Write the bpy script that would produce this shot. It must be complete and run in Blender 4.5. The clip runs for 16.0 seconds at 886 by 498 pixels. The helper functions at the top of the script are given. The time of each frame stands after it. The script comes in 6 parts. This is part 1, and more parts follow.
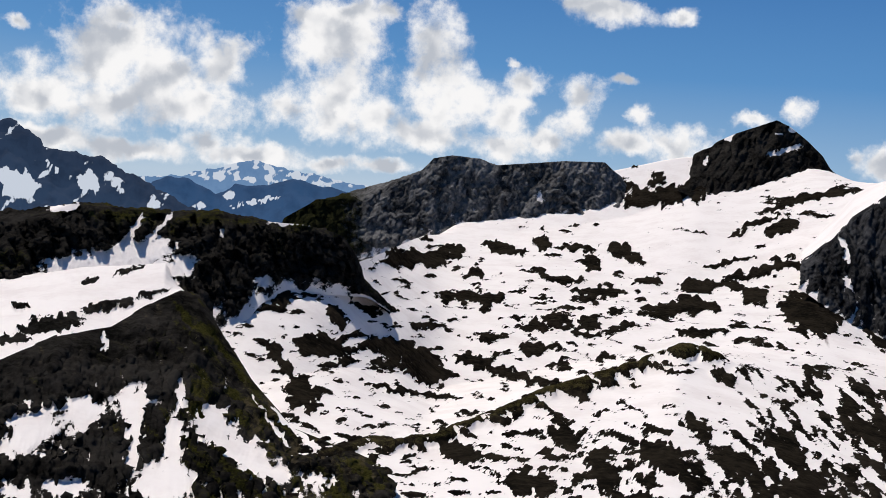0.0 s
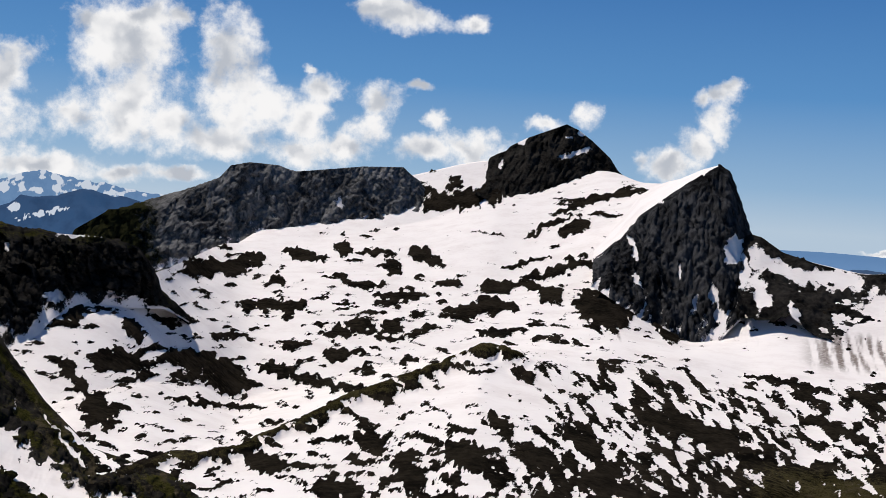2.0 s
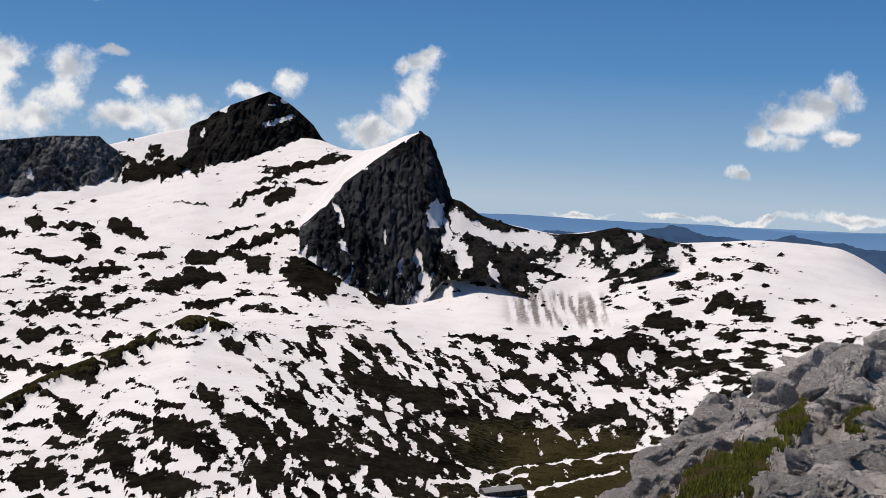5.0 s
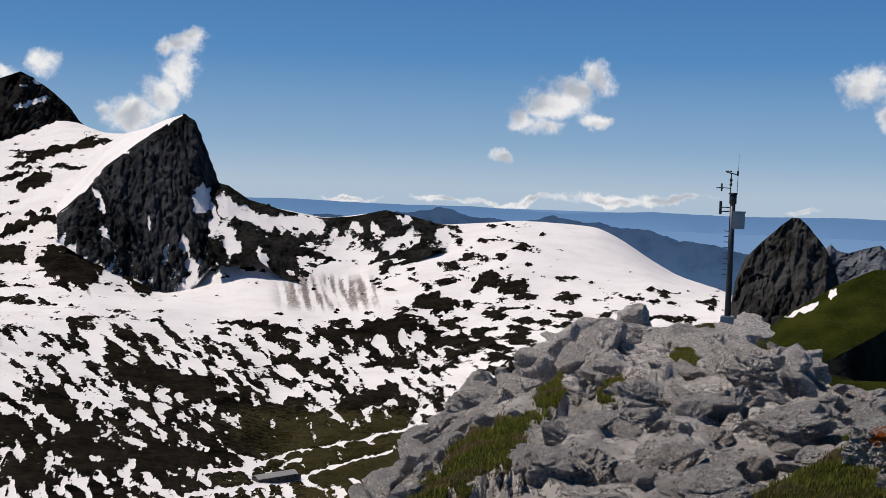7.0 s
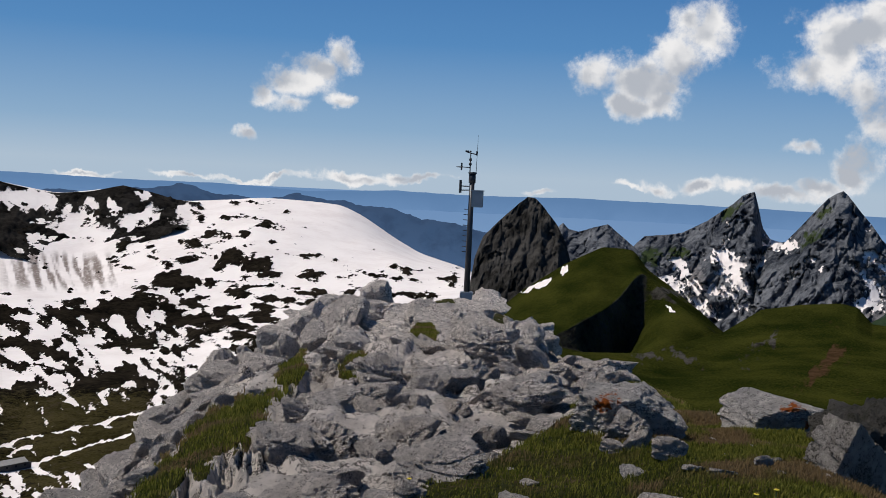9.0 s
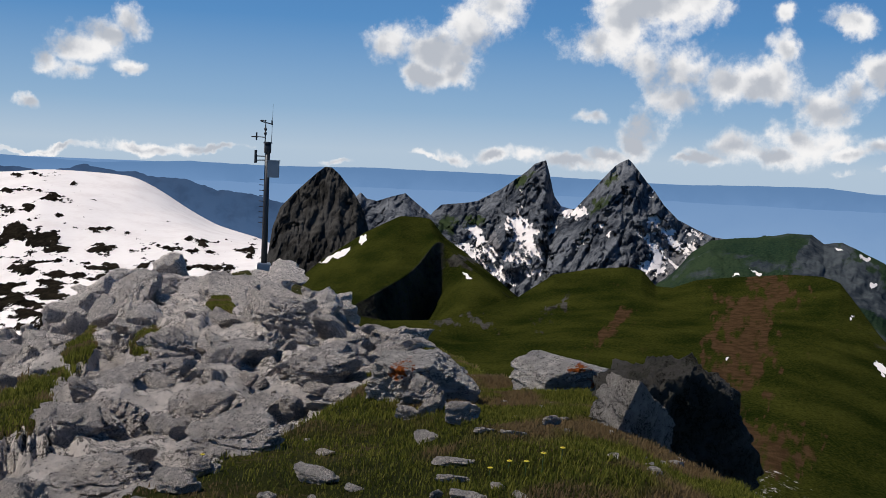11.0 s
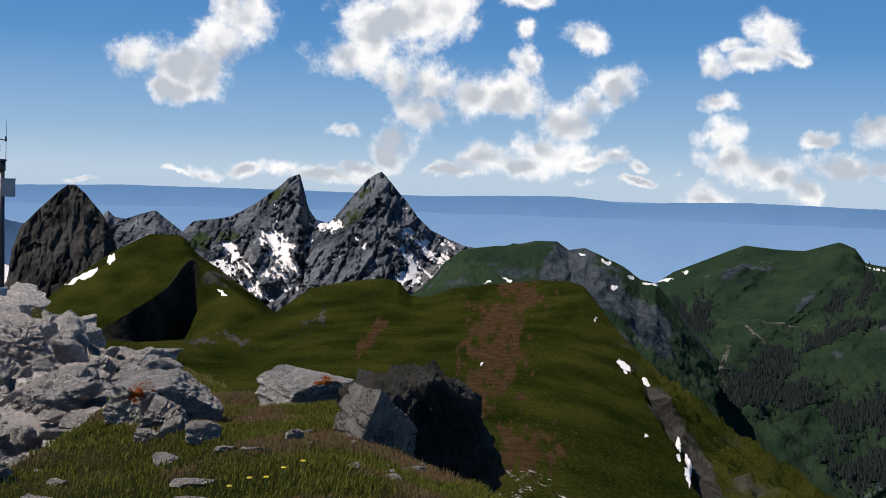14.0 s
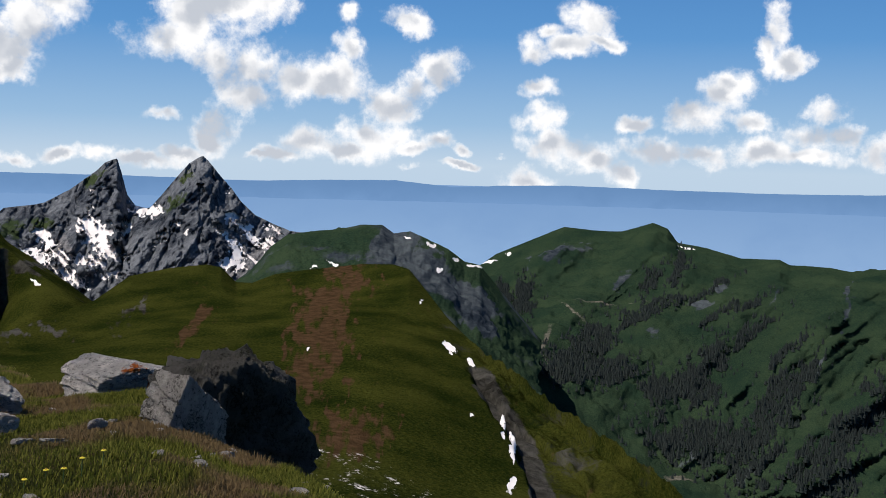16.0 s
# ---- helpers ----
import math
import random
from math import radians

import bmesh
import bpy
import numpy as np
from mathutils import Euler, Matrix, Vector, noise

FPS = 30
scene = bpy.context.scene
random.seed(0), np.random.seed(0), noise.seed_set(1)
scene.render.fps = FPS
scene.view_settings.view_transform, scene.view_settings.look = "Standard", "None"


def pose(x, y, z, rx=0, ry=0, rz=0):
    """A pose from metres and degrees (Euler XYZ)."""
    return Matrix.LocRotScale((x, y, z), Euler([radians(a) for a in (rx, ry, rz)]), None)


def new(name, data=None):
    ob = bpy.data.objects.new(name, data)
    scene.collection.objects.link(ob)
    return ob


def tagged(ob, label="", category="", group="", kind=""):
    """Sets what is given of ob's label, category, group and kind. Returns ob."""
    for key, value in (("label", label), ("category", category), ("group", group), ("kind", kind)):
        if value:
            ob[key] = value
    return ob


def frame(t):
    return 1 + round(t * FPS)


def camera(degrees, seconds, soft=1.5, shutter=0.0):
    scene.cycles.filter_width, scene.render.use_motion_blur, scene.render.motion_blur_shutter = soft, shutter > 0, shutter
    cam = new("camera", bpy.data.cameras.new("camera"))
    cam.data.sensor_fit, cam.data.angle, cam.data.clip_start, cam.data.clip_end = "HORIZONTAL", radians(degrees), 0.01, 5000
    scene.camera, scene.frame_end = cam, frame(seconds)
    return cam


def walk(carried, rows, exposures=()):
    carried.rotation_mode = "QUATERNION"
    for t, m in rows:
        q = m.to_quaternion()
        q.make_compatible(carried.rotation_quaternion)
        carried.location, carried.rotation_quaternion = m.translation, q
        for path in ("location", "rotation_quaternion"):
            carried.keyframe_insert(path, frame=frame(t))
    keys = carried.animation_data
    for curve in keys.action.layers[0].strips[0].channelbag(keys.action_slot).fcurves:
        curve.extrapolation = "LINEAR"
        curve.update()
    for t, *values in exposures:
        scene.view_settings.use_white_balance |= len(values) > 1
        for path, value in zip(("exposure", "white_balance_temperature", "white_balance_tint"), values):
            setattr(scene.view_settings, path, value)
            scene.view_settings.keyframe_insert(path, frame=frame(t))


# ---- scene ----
# ------------------------------------------------------------------ camera
cam = camera(41.89, 16.0, soft=0.7)
EYE = 1.6
ROWS = """
0.0 0.020 0.450 0.000 87.16 -4.54 0.22
0.5 0.045 0.439 0.000 87.82 -4.28 -1.49
1.0 0.070 0.427 0.000 88.24 -4.48 -4.33
1.5 0.095 0.416 0.000 88.33 -4.09 -7.65
2.0 0.120 0.405 0.000 88.13 -3.46 -9.67
2.5 0.145 0.394 0.000 87.53 -3.16 -12.85
3.0 0.170 0.383 0.000 87.22 -2.72 -15.46
3.5 0.195 0.371 0.000 87.19 -2.71 -18.87
4.0 0.220 0.360 0.000 87.18 -2.60 -21.01
6.5 0.310 0.297 0.009 87.15 -2.10 -31.76
7.0 0.302 0.287 0.012 86.89 -1.95 -35.58
7.5 0.315 0.291 0.011 87.00 -2.03 -38.42
8.0 0.335 0.299 0.006 87.49 -2.36 -41.18
8.5 0.343 0.299 0.001 87.10 -2.65 -44.03
9.0 0.346 0.300 -0.002 86.30 -2.79 -48.17
9.5 0.357 0.307 -0.004 85.87 -2.76 -51.27
12.0 0.375 0.246 0.004 85.84 -2.80 -61.17
12.5 0.386 0.235 0.002 86.29 -2.93 -62.27
13.0 0.388 0.221 0.003 85.98 -2.54 -63.99
13.5 0.389 0.203 0.004 86.30 -1.92 -66.81
14.0 0.396 0.183 0.002 86.39 -1.72 -70.29
14.5 0.399 0.157 -0.001 86.31 -2.06 -72.16
15.0 0.405 0.129 -0.004 86.13 -2.10 -73.78
15.5 0.422 0.112 -0.011 86.40 -1.78 -76.01
16.0 0.433 0.102 -0.014 85.84 -1.55 -78.93
"""
path = []
for line in ROWS.split("\n"):
    if line.strip():
        t, x, y, z, rx, ry, rz = (float(v) for v in line.split())
        path.append((t, pose(x, y, EYE + z, rx, ry, rz)))
walk(cam, path, [(0.0, -0.14), (2.0, -0.16), (4.0, -0.22), (9.0, -0.27), (12.0, -0.12), (14.0, -0.03), (15.5, 0.06), (16.0, 0.06)])

# ------------------------------------------------------------------ light
SUN_AZ, SUN_EL = -36.0, 58.0
scene.view_settings.exposure = 0.0
sun = new("sun", bpy.data.lights.new("sun", "SUN"))
sun.data.energy, sun.data.angle, sun.data.color = 4.9, radians(0.53), (1.0, 0.94, 0.86)
sun.rotation_euler = (radians(90 - SUN_EL), 0, radians(180 - SUN_AZ))
# cumulus in the sky: bearing, elevation, half width, half height of each heap (degrees)
CLOUDS = {}
CLOUDS["left_mass"] = [(-19.9, 3.43, 2.52, 1.68), (-16.5, 5.37, 2.38, 2.24), (-14.4, 4.67, 3.08, 2.38), (-11.2, 5.38, 1.54, 1.96), (-17.1, 3.06, 3.92, 1.54), (-12.9, 3.19, 3.36, 1.26), (-8.9, 3.70, 1.82, 1.06), (-16.3, 6.96, 1.26, 0.78), (-18.8, 1.31, 2.24, 0.84), (-20.8, 6.29, 0.62, 0.34)]
CLOUDS["middle_tower"] = [(-6.2, 7.21, 2.52, 2.24), (-5.7, 4.26, 2.10, 2.24), (-4.0, 3.30, 1.96, 1.40), (-7.6, 7.89, 1.26, 0.78), (-1.4, 6.81, 1.54, 2.24), (-0.4, 4.69, 2.24, 1.82), (-1.7, 2.79, 3.36, 1.06), (-3.1, 8.43, 0.84, 0.73), (-4.9, 8.14, 1.68, 1.12)]
CLOUDS["puff_row"] = [(3.3, 5.53, 1.17, 0.98), (2.7, 3.83, 1.45, 1.40), (2.4, 2.48, 1.68, 0.98), (6.5, 5.34, 1.29, 0.95), (6.0, 3.80, 1.57, 1.29), (4.8, 2.74, 1.68, 0.98), (8.2, 6.19, 0.67, 0.34), (9.1, 3.06, 1.68, 0.90), (10.7, 3.45, 1.68, 0.90), (9.3, 4.44, 0.62, 0.56), (2.6, 6.57, 0.56, 0.28)]
CLOUDS["high_puff"] = [(7.2, 9.43, 2.38, 0.67), (6.1, 9.71, 1.68, 0.56), (10.9, 9.28, 0.78, 0.50), (14.1, 4.42, 0.95, 0.36), (16.2, 4.87, 0.84, 0.56), (15.7, 5.11, 0.56, 0.39)]
CLOUDS["low_row"] = [(-16.2, 1.09, 4.20, 0.62), (-9.6, 1.12, 3.36, 0.67), (-6.0, 0.83, 2.24, 0.50), (-12.0, 1.65, 1.54, 0.56), (-2.9, 0.88, 1.68, 0.39), (-20.3, 1.44, 1.68, 0.62)]
CLOUDS["smoke"] = [(22.9, 6.27, 1.01, 0.73), (23.3, 6.70, 0.67, 0.50), (22.7, 4.90, 0.95, 1.17), (21.8, 3.89, 0.90, 0.67), (20.6, 2.96, 1.57, 0.73), (19.2, 2.89, 0.73, 0.73), (22.1, 6.10, 0.56, 0.67)]
CLOUDS["small_puffs"] = [(39.5, 3.00, 0.67, 0.50), (38.3, 1.38, 0.62, 0.34)]
CLOUDS["heart"] = [(42.9, 5.59, 1.06, 0.90), (41.7, 4.74, 1.12, 0.90), (40.8, 3.76, 1.34, 0.78), (40.6, 2.71, 1.06, 0.45), (42.9, 3.10, 0.90, 0.39), (38.4, 1.47, 0.62, 0.34), (39.4, 3.30, 0.62, 0.45)]
CLOUDS["horizon_row"] = [(38.8, -0.60, 3.08, 0.17), (43.8, -0.51, 2.24, 0.22), (46.8, -0.40, 1.68, 0.20), (52.4, -0.65, 1.01, 0.17), (31.0, -0.72, 1.68, 0.14), (43.0, -0.45, 1.12, 0.25), (35.5, -0.66, 1.68, 0.14), (46.0, -0.29, 0.84, 0.22)]
CLOUDS["sweep"] = [(60.7, 7.30, 1.68, 1.54), (59.3, 6.14, 1.68, 1.26), (57.7, 5.10, 1.96, 1.40), (55.4, 5.09, 1.12, 1.06), (57.0, 3.55, 1.45, 0.73), (58.4, 3.76, 1.12, 0.73), (59.7, 7.78, 1.12, 0.84)]
CLOUDS["big_puff"] = [(68.1, 7.63, 3.64, 1.54), (65.3, 5.76, 1.82, 1.06), (70.0, 8.10, 2.24, 1.12), (66.8, 6.51, 2.24, 1.12), (71.1, 7.47, 1.12, 0.67)]
CLOUDS["tangle"] = [(67.6, 4.64, 1.12, 1.12), (69.4, 4.17, 1.68, 1.40), (67.9, 1.90, 1.12, 1.34), (69.2, 2.93, 1.68, 0.98), (73.2, 3.91, 2.10, 1.06), (74.1, 5.42, 0.73, 0.78), (78.5, 5.02, 1.23, 1.06), (77.1, 3.79, 1.01, 0.90), (76.0, 2.94, 1.40, 0.95), (65.4, 2.00, 0.84, 0.34), (71.6, 3.71, 1.40, 1.01), (67.4, 0.77, 0.84, 0.67)]
CLOUDS["specks"] = [(74.3, 6.89, 0.67, 0.62), (77.0, 6.88, 0.95, 0.62), (74.5, 8.66, 1.40, 0.45)]
CLOUDS["pile"] = [(72.3, 0.88, 1.17, 0.78), (71.3, 0.27, 1.40, 0.39), (69.9, 0.07, 0.95, 0.25), (75.4, 1.43, 1.68, 1.17), (78.6, 0.96, 1.01, 0.45), (80.0, 0.58, 0.45, 0.36), (77.4, 0.67, 1.12, 0.39), (79.8, -0.23, 0.84, 0.20), (74.2, 0.56, 1.68, 0.56), (77.2, -0.24, 0.62, 0.20), (81.9, 0.34, 0.28, 0.14)]
CLOUDS["horizon_piles"] = [(60.8, -0.01, 1.01, 0.39), (58.5, -0.18, 1.01, 0.25), (64.4, -0.16, 1.96, 0.39), (62.4, 0.16, 1.12, 0.45), (66.0, 0.20, 1.40, 0.39), (52.2, -0.61, 0.62, 0.17), (43.4, -0.52, 1.68, 0.22), (46.6, -0.38, 0.84, 0.20), (57.4, -0.35, 0.84, 0.14)]
CLOUDS["right_arch"] = [(85.0, 5.75, 1.34, 0.56), (83.7, 5.54, 0.84, 0.67), (86.1, 7.19, 1.17, 0.90), (86.8, 6.26, 0.95, 0.45), (83.8, 3.77, 1.01, 0.50), (84.3, 6.49, 0.62, 0.39)]
CLOUDS["right_pile"] = [(84.0, 2.13, 1.17, 0.84), (84.8, 0.99, 1.96, 0.78), (83.0, -0.61, 1.29, 0.62), (86.3, 0.39, 1.12, 0.56), (81.9, 0.41, 0.34, 0.20), (87.7, -0.40, 0.84, 0.67), (89.4, 0.75, 1.96, 0.78), (88.4, 2.17, 1.06, 0.45), (91.3, 2.69, 1.40, 0.95), (92.1, 3.64, 1.23, 0.90), (92.6, 4.18, 1.12, 0.67)]
CLOUDS["far_right_pile"] = [(94.3, 6.69, 0.73, 0.95), (94.9, 5.38, 1.23, 0.56), (93.8, 5.77, 0.56, 1.12), (93.5, 2.46, 0.95, 0.67), (94.3, 1.00, 2.24, 0.78), (97.0, 3.04, 1.17, 0.62), (96.3, 1.84, 1.68, 0.95), (97.8, 1.87, 1.01, 0.95), (99.5, 1.17, 0.95, 0.90), (91.7, 0.67, 1.40, 0.56), (96.4, 0.78, 2.24, 0.50)]
def world_nodes():
    world = bpy.data.worlds.new("world")
    scene.world = world
    world.use_nodes = True
    t = world.node_tree
    t.nodes.clear()

    def node(kind, **values):
        n = t.nodes.new(kind)
        for key, v in values.items():
            if isinstance(v, bpy.types.NodeSocket):
                t.links.new(v, n.inputs[int(key[1:])])
            else:
                n.inputs[int(key[1:])].default_value = v
        return n

    def calc(op, a, b=0.0, clamp=False):
        n = node("ShaderNodeMath", i0=a, i1=b)
        n.operation, n.use_clamp = op, clamp
        return n.outputs[0]

    def vec(op, a, b=(0, 0, 0), c=None, out=0):
        n = node("ShaderNodeVectorMath", i0=a, i1=b) if c is None else node("ShaderNodeVectorMath", i0=a, i1=b, i2=c)
        n.operation = op
        return n.outputs[out]

    def ease(v, lo, hi):
        n = node("ShaderNodeMapRange", i0=v, i1=lo, i2=hi)
        n.interpolation_type = "SMOOTHSTEP"
        return n.outputs[0]

    def blend(f, a, b):
        n = t.nodes.new("ShaderNodeMix")
        n.data_type = "RGBA"
        for i, v in ((0, f), (6, a), (7, b)):
            if isinstance(v, bpy.types.NodeSocket):
                t.links.new(v, n.inputs[i])
            else:
                n.inputs[i].default_value = v if i == 0 else (*v, 1)
        return n.outputs[2]

    way = t.nodes.new("ShaderNodeTexCoord").outputs["Generated"]
    sky = t.nodes.new("ShaderNodeTexSky")
    sky.sky_type, sky.sun_disc = "NISHITA", False
    sky.sun_elevation, sky.sun_rotation = radians(SUN_EL), radians(SUN_AZ)
    sky.altitude, sky.dust_density, sky.ozone_density = 1500, 0.3, 4.0
    height = node("ShaderNodeSeparateXYZ", i0=way).outputs[2]
    ramp = t.nodes.new("ShaderNodeValToRGB")
    stops = ((0.0, (0.50, 0.64, 0.80)), (0.035, (0.30, 0.49, 0.73)), (0.11, (0.10, 0.295, 0.62)), (0.22, (0.040, 0.17, 0.47)), (0.5, (0.024, 0.095, 0.26)), (1.0, (0.018, 0.06, 0.17)))
    for i, (at_, colour) in enumerate(stops):
        e = ramp.color_ramp.elements[i] if i < 2 else ramp.color_ramp.elements.new(at_)
        e.position, e.color = at_, (*colour, 1)
    t.links.new(height, ramp.inputs[0])
    air = blend(0.9, vec("SCALE", sky.outputs[0]), ramp.outputs[0])
    scaled = air.node.inputs[6].links[0].from_node
    scaled.inputs["Scale"].default_value = 0.075

    # cumulus: heaps with a cauliflower edge, lit from above, grey where they are deep
    warp = node("ShaderNodeTexNoise", i0=way, i2=11.0, i3=6.0, i4=0.62)
    off = vec("SUBTRACT", warp.outputs["Color"], (0.5, 0.5, 0.5))
    p = vec("MULTIPLY_ADD", off, (0.055, 0.055, 0.045), way)
    best = None
    for heaps in CLOUDS.values():
        for az, el, w, h in heaps:
            a, e = radians(az), radians(el)
            c = Vector((math.sin(a) * math.cos(e), math.cos(a) * math.cos(e), math.sin(e)))
            s = (1 / radians(w * 1.12), 1 / radians(w * 1.12), 1 / radians(h * 1.12))
            d = vec("MULTIPLY_ADD", p, s, tuple(-c[i] * s[i] for i in range(3)))
            ln = vec("LENGTH", d, out=1)
            near = calc("SUBTRACT", 1.0, ln)
            if best is None:
                best = near
            else:
                n = node("ShaderNodeMath", i0=best, i1=near, i2=0.22)
                n.operation = "SMOOTH_MAX"
                best = n.outputs[0]

    def billows(v, size, detail):
        a = t.nodes.new("ShaderNodeTexVoronoi")
        t.links.new(v, a.inputs["Vector"])
        a.feature = "SMOOTH_F1"
        for key, x in (("Scale", size), ("Detail", detail), ("Roughness", 0.6), ("Smoothness", 0.7)):
            a.inputs[key].default_value = x
        return calc("SUBTRACT", 0.5, a.outputs["Distance"])

    fine = node("ShaderNodeTexNoise", i0=way, i2=34.0, i3=8.0, i4=0.66).outputs[0]
    wide = node("ShaderNodeTexNoise", i0=way, i2=9.0, i3=3.0, i4=0.5).outputs[0]
    edge = calc("ADD", calc("MULTIPLY", billows(p, 26.0, 3.0), 0.55), calc("MULTIPLY", calc("SUBTRACT", fine, 0.5), 1.9))
    dense = calc("ADD", calc("ADD", best, 0.34), edge)
    cover = calc("MULTIPLY", ease(dense, -0.05, 0.75), ease(calc("ADD", best, calc("MULTIPLY", fine, 0.6)), -0.25, 0.45))
    relief = calc("SUBTRACT", billows(p, 20.0, 2.0), billows(vec("ADD", p, (-0.006, 0.004, 0.016)), 20.0, 2.0))
    deep = ease(calc("ADD", calc("ADD", calc("MULTIPLY", best, 1.0), calc("MULTIPLY", calc("SUBTRACT", wide, 0.5), 1.5)), calc("MULTIPLY", relief, -1.3)), 0.22, 1.15)
    colour = blend(deep, (1.03, 1.02, 1.02), (0.54, 0.575, 0.64))
    mixed = blend(cover, air, colour)
    bg = node("ShaderNodeBackground", i0=mixed, i1=1.0)
    out = node("ShaderNodeOutputWorld", i0=bg.outputs[0])


world_nodes()
# ------------------------------------------------------------------ noise and mesh tools
def hash3(ix, iy, iz, seed):
    h = ix * 374761393 + iy * 668265263 + iz * 2147483647 + seed * 974711
    h = (h ^ (h >> 13)) * 1274126177 & 0xFFFFFFFF
    h = (h ^ (h >> 16)) * 2246822519 & 0xFFFFFFFF
    return (h ^ (h >> 15)) & 0xFFFFFFFF


PERM = np.random.RandomState(5).permutation(256).astype(np.int32)
PERM = np.concatenate([PERM, PERM, PERM])
GRADS = np.array([(x, y, z) for x in (-1, 0, 1) for y in (-1, 0, 1) for z in (-1, 0, 1) if abs(x) + abs(y) + abs(z) == 2], np.float32)
GRADS = GRADS[np.arange(256) % 12]
TURNS = np.arange(256) * 2.39996
FLAT = np.stack([np.cos(TURNS), np.sin(TURNS)], -1).astype(np.float32) * 1.25


def perlin(p, seed=0):
    """Gradient noise of points in the plane or in space, about -1 to 1."""
    p = p.astype(np.float64)
    fl = np.floor(p)
    i = fl.astype(np.int32)
    f = (p - fl).astype(np.float32)
    u = f * f * f * (f * (f * 6 - 15) + 10)
    x0, y0 = i[..., 0] + seed * 31 & 255, i[..., 1] + seed * 57 & 255
    out = 0
    for dx in (0, 1):
        wx = u[..., 0] if dx else 1 - u[..., 0]
        hx = PERM[x0 + dx]
        for dy in (0, 1):
            wy = wx * (u[..., 1] if dy else 1 - u[..., 1])
            hy = PERM[hx + y0 + dy]
            if p.shape[-1] == 2:
                g = FLAT[hy]
                out = out + wy * (g[..., 0] * (f[..., 0] - dx) + g[..., 1] * (f[..., 1] - dy))
                continue
            z0 = i[..., 2] + seed * 13 & 255
            for dz in (0, 1):
                wz = u[..., 2] if dz else 1 - u[..., 2]
                g = GRADS[PERM[hy + z0 + dz]]
                out = out + wy * wz * (g[..., 0] * (f[..., 0] - dx) + g[..., 1] * (f[..., 1] - dy) + g[..., 2] * (f[..., 2] - dz))
    return out


def fbm(p, octaves=4, seed=0, ridged=False, gain=0.5):
    total, amp, norm = 0, 1.0, 0.0
    if p.shape[-1] == 3 and np.ptp(p[..., 2]) == 0:
        p = p[..., :2] + p.flat[2] * 3.7
    for o in range(octaves):
        n = perlin(p * 2.0 ** o + 17.3 * o, seed + o)
        total = total + amp * ((1 - 2 * np.abs(n)) if ridged else n)
        norm += amp
        amp *= gain
    return total / norm


def cells(p, seed=0):
    """Distance to the nearest and second nearest of scattered points in the plane, a random number of the nearest, and
    how high a facet tilted at random about it stands."""
    i = np.floor(p).astype(np.int64)
    a = np.full(p.shape[:-1], 9.0)
    b = a.copy()
    who = a * 0
    tilt = a * 0
    for dx in (-1, 0, 1):
        for dy in (-1, 0, 1):
            cx, cy = i[..., 0] + dx, i[..., 1] + dy
            h1, h2, h3 = (hash3(cx, cy, cx * 0 + k, seed) / 4294967296.0 for k in (1, 2, 3))
            d = np.hypot(cx + h1 - p[..., 0], cy + h2 - p[..., 1])
            near = d < a
            b = np.where(near, a, np.minimum(b, d))
            who = np.where(near, h3, who)
            t1, t2 = (hash3(cx, cy, cx * 0 + k, seed + 5) / 2147483648.0 - 1 for k in (4, 5))
            tilt = np.where(near, t1 * (p[..., 0] - cx - h1) + t2 * (p[..., 1] - cy - h2), tilt)
            a = np.where(near, d, a)
    return a, b, who, tilt


def step(x, a, b):
    t = np.clip((x - a) / (b - a), 0, 1)
    return t * t * (3 - 2 * t)


def line(az, pts, k=1):
    pts = sorted(pts)
    return np.interp(az, [q[0] for q in pts], [q[k] for q in pts])


def blur(v, cols):
    if cols < 1:
        return v
    n = int(cols * 3)
    w = np.exp(-0.5 * (np.arange(-n, n + 1) / cols) ** 2)
    return np.convolve(np.pad(v, n, "edge"), w / w.sum(), "valid")


def at(az, el, r):
    """The place that lies r metres off in plan, by compass bearing and elevation from the eye."""
    a, e = np.radians(az), np.radians(el)
    return np.stack([r * np.sin(a), r * np.cos(a), EYE + r * np.tan(e)], -1)


def grid_normals(P):
    du, dv = np.gradient(P, axis=0), np.gradient(P, axis=1)
    n = np.cross(dv, du)
    n /= np.linalg.norm(n, axis=-1, keepdims=True) + 1e-9
    return n * np.where(n[..., 2:] < 0, -1, 1)


def grid_mesh(name, P, mat, attributes=None, smooth=True):
    rows, cols = P.shape[:2]
    me = bpy.data.meshes.new(name)
    idx = np.arange(rows * cols).reshape(rows, cols)
    quads = np.stack([idx[:-1, :-1], idx[:-1, 1:], idx[1:, 1:], idx[1:, :-1]], -1).reshape(-1, 4)
    me.vertices.add(rows * cols)
    me.vertices.foreach_set("co", P.astype(np.float32).ravel())
    me.loops.add(quads.size)
    me.loops.foreach_set("vertex_index", quads.astype(np.int32).ravel())
    me.polygons.add(len(quads))
    me.polygons.foreach_set("loop_start", np.arange(0, quads.size, 4, dtype=np.int32))
    me.polygons.foreach_set("use_smooth", np.full(len(quads), smooth))
    me.update(calc_edges=True)
    for key, v in (attributes or {}).items():
        me.attributes.new(key, "FLOAT", "POINT").data.foreach_set("value", np.broadcast_to(v, (rows, cols)).astype(np.float32).ravel())
    me.materials.append(mat)
    return me


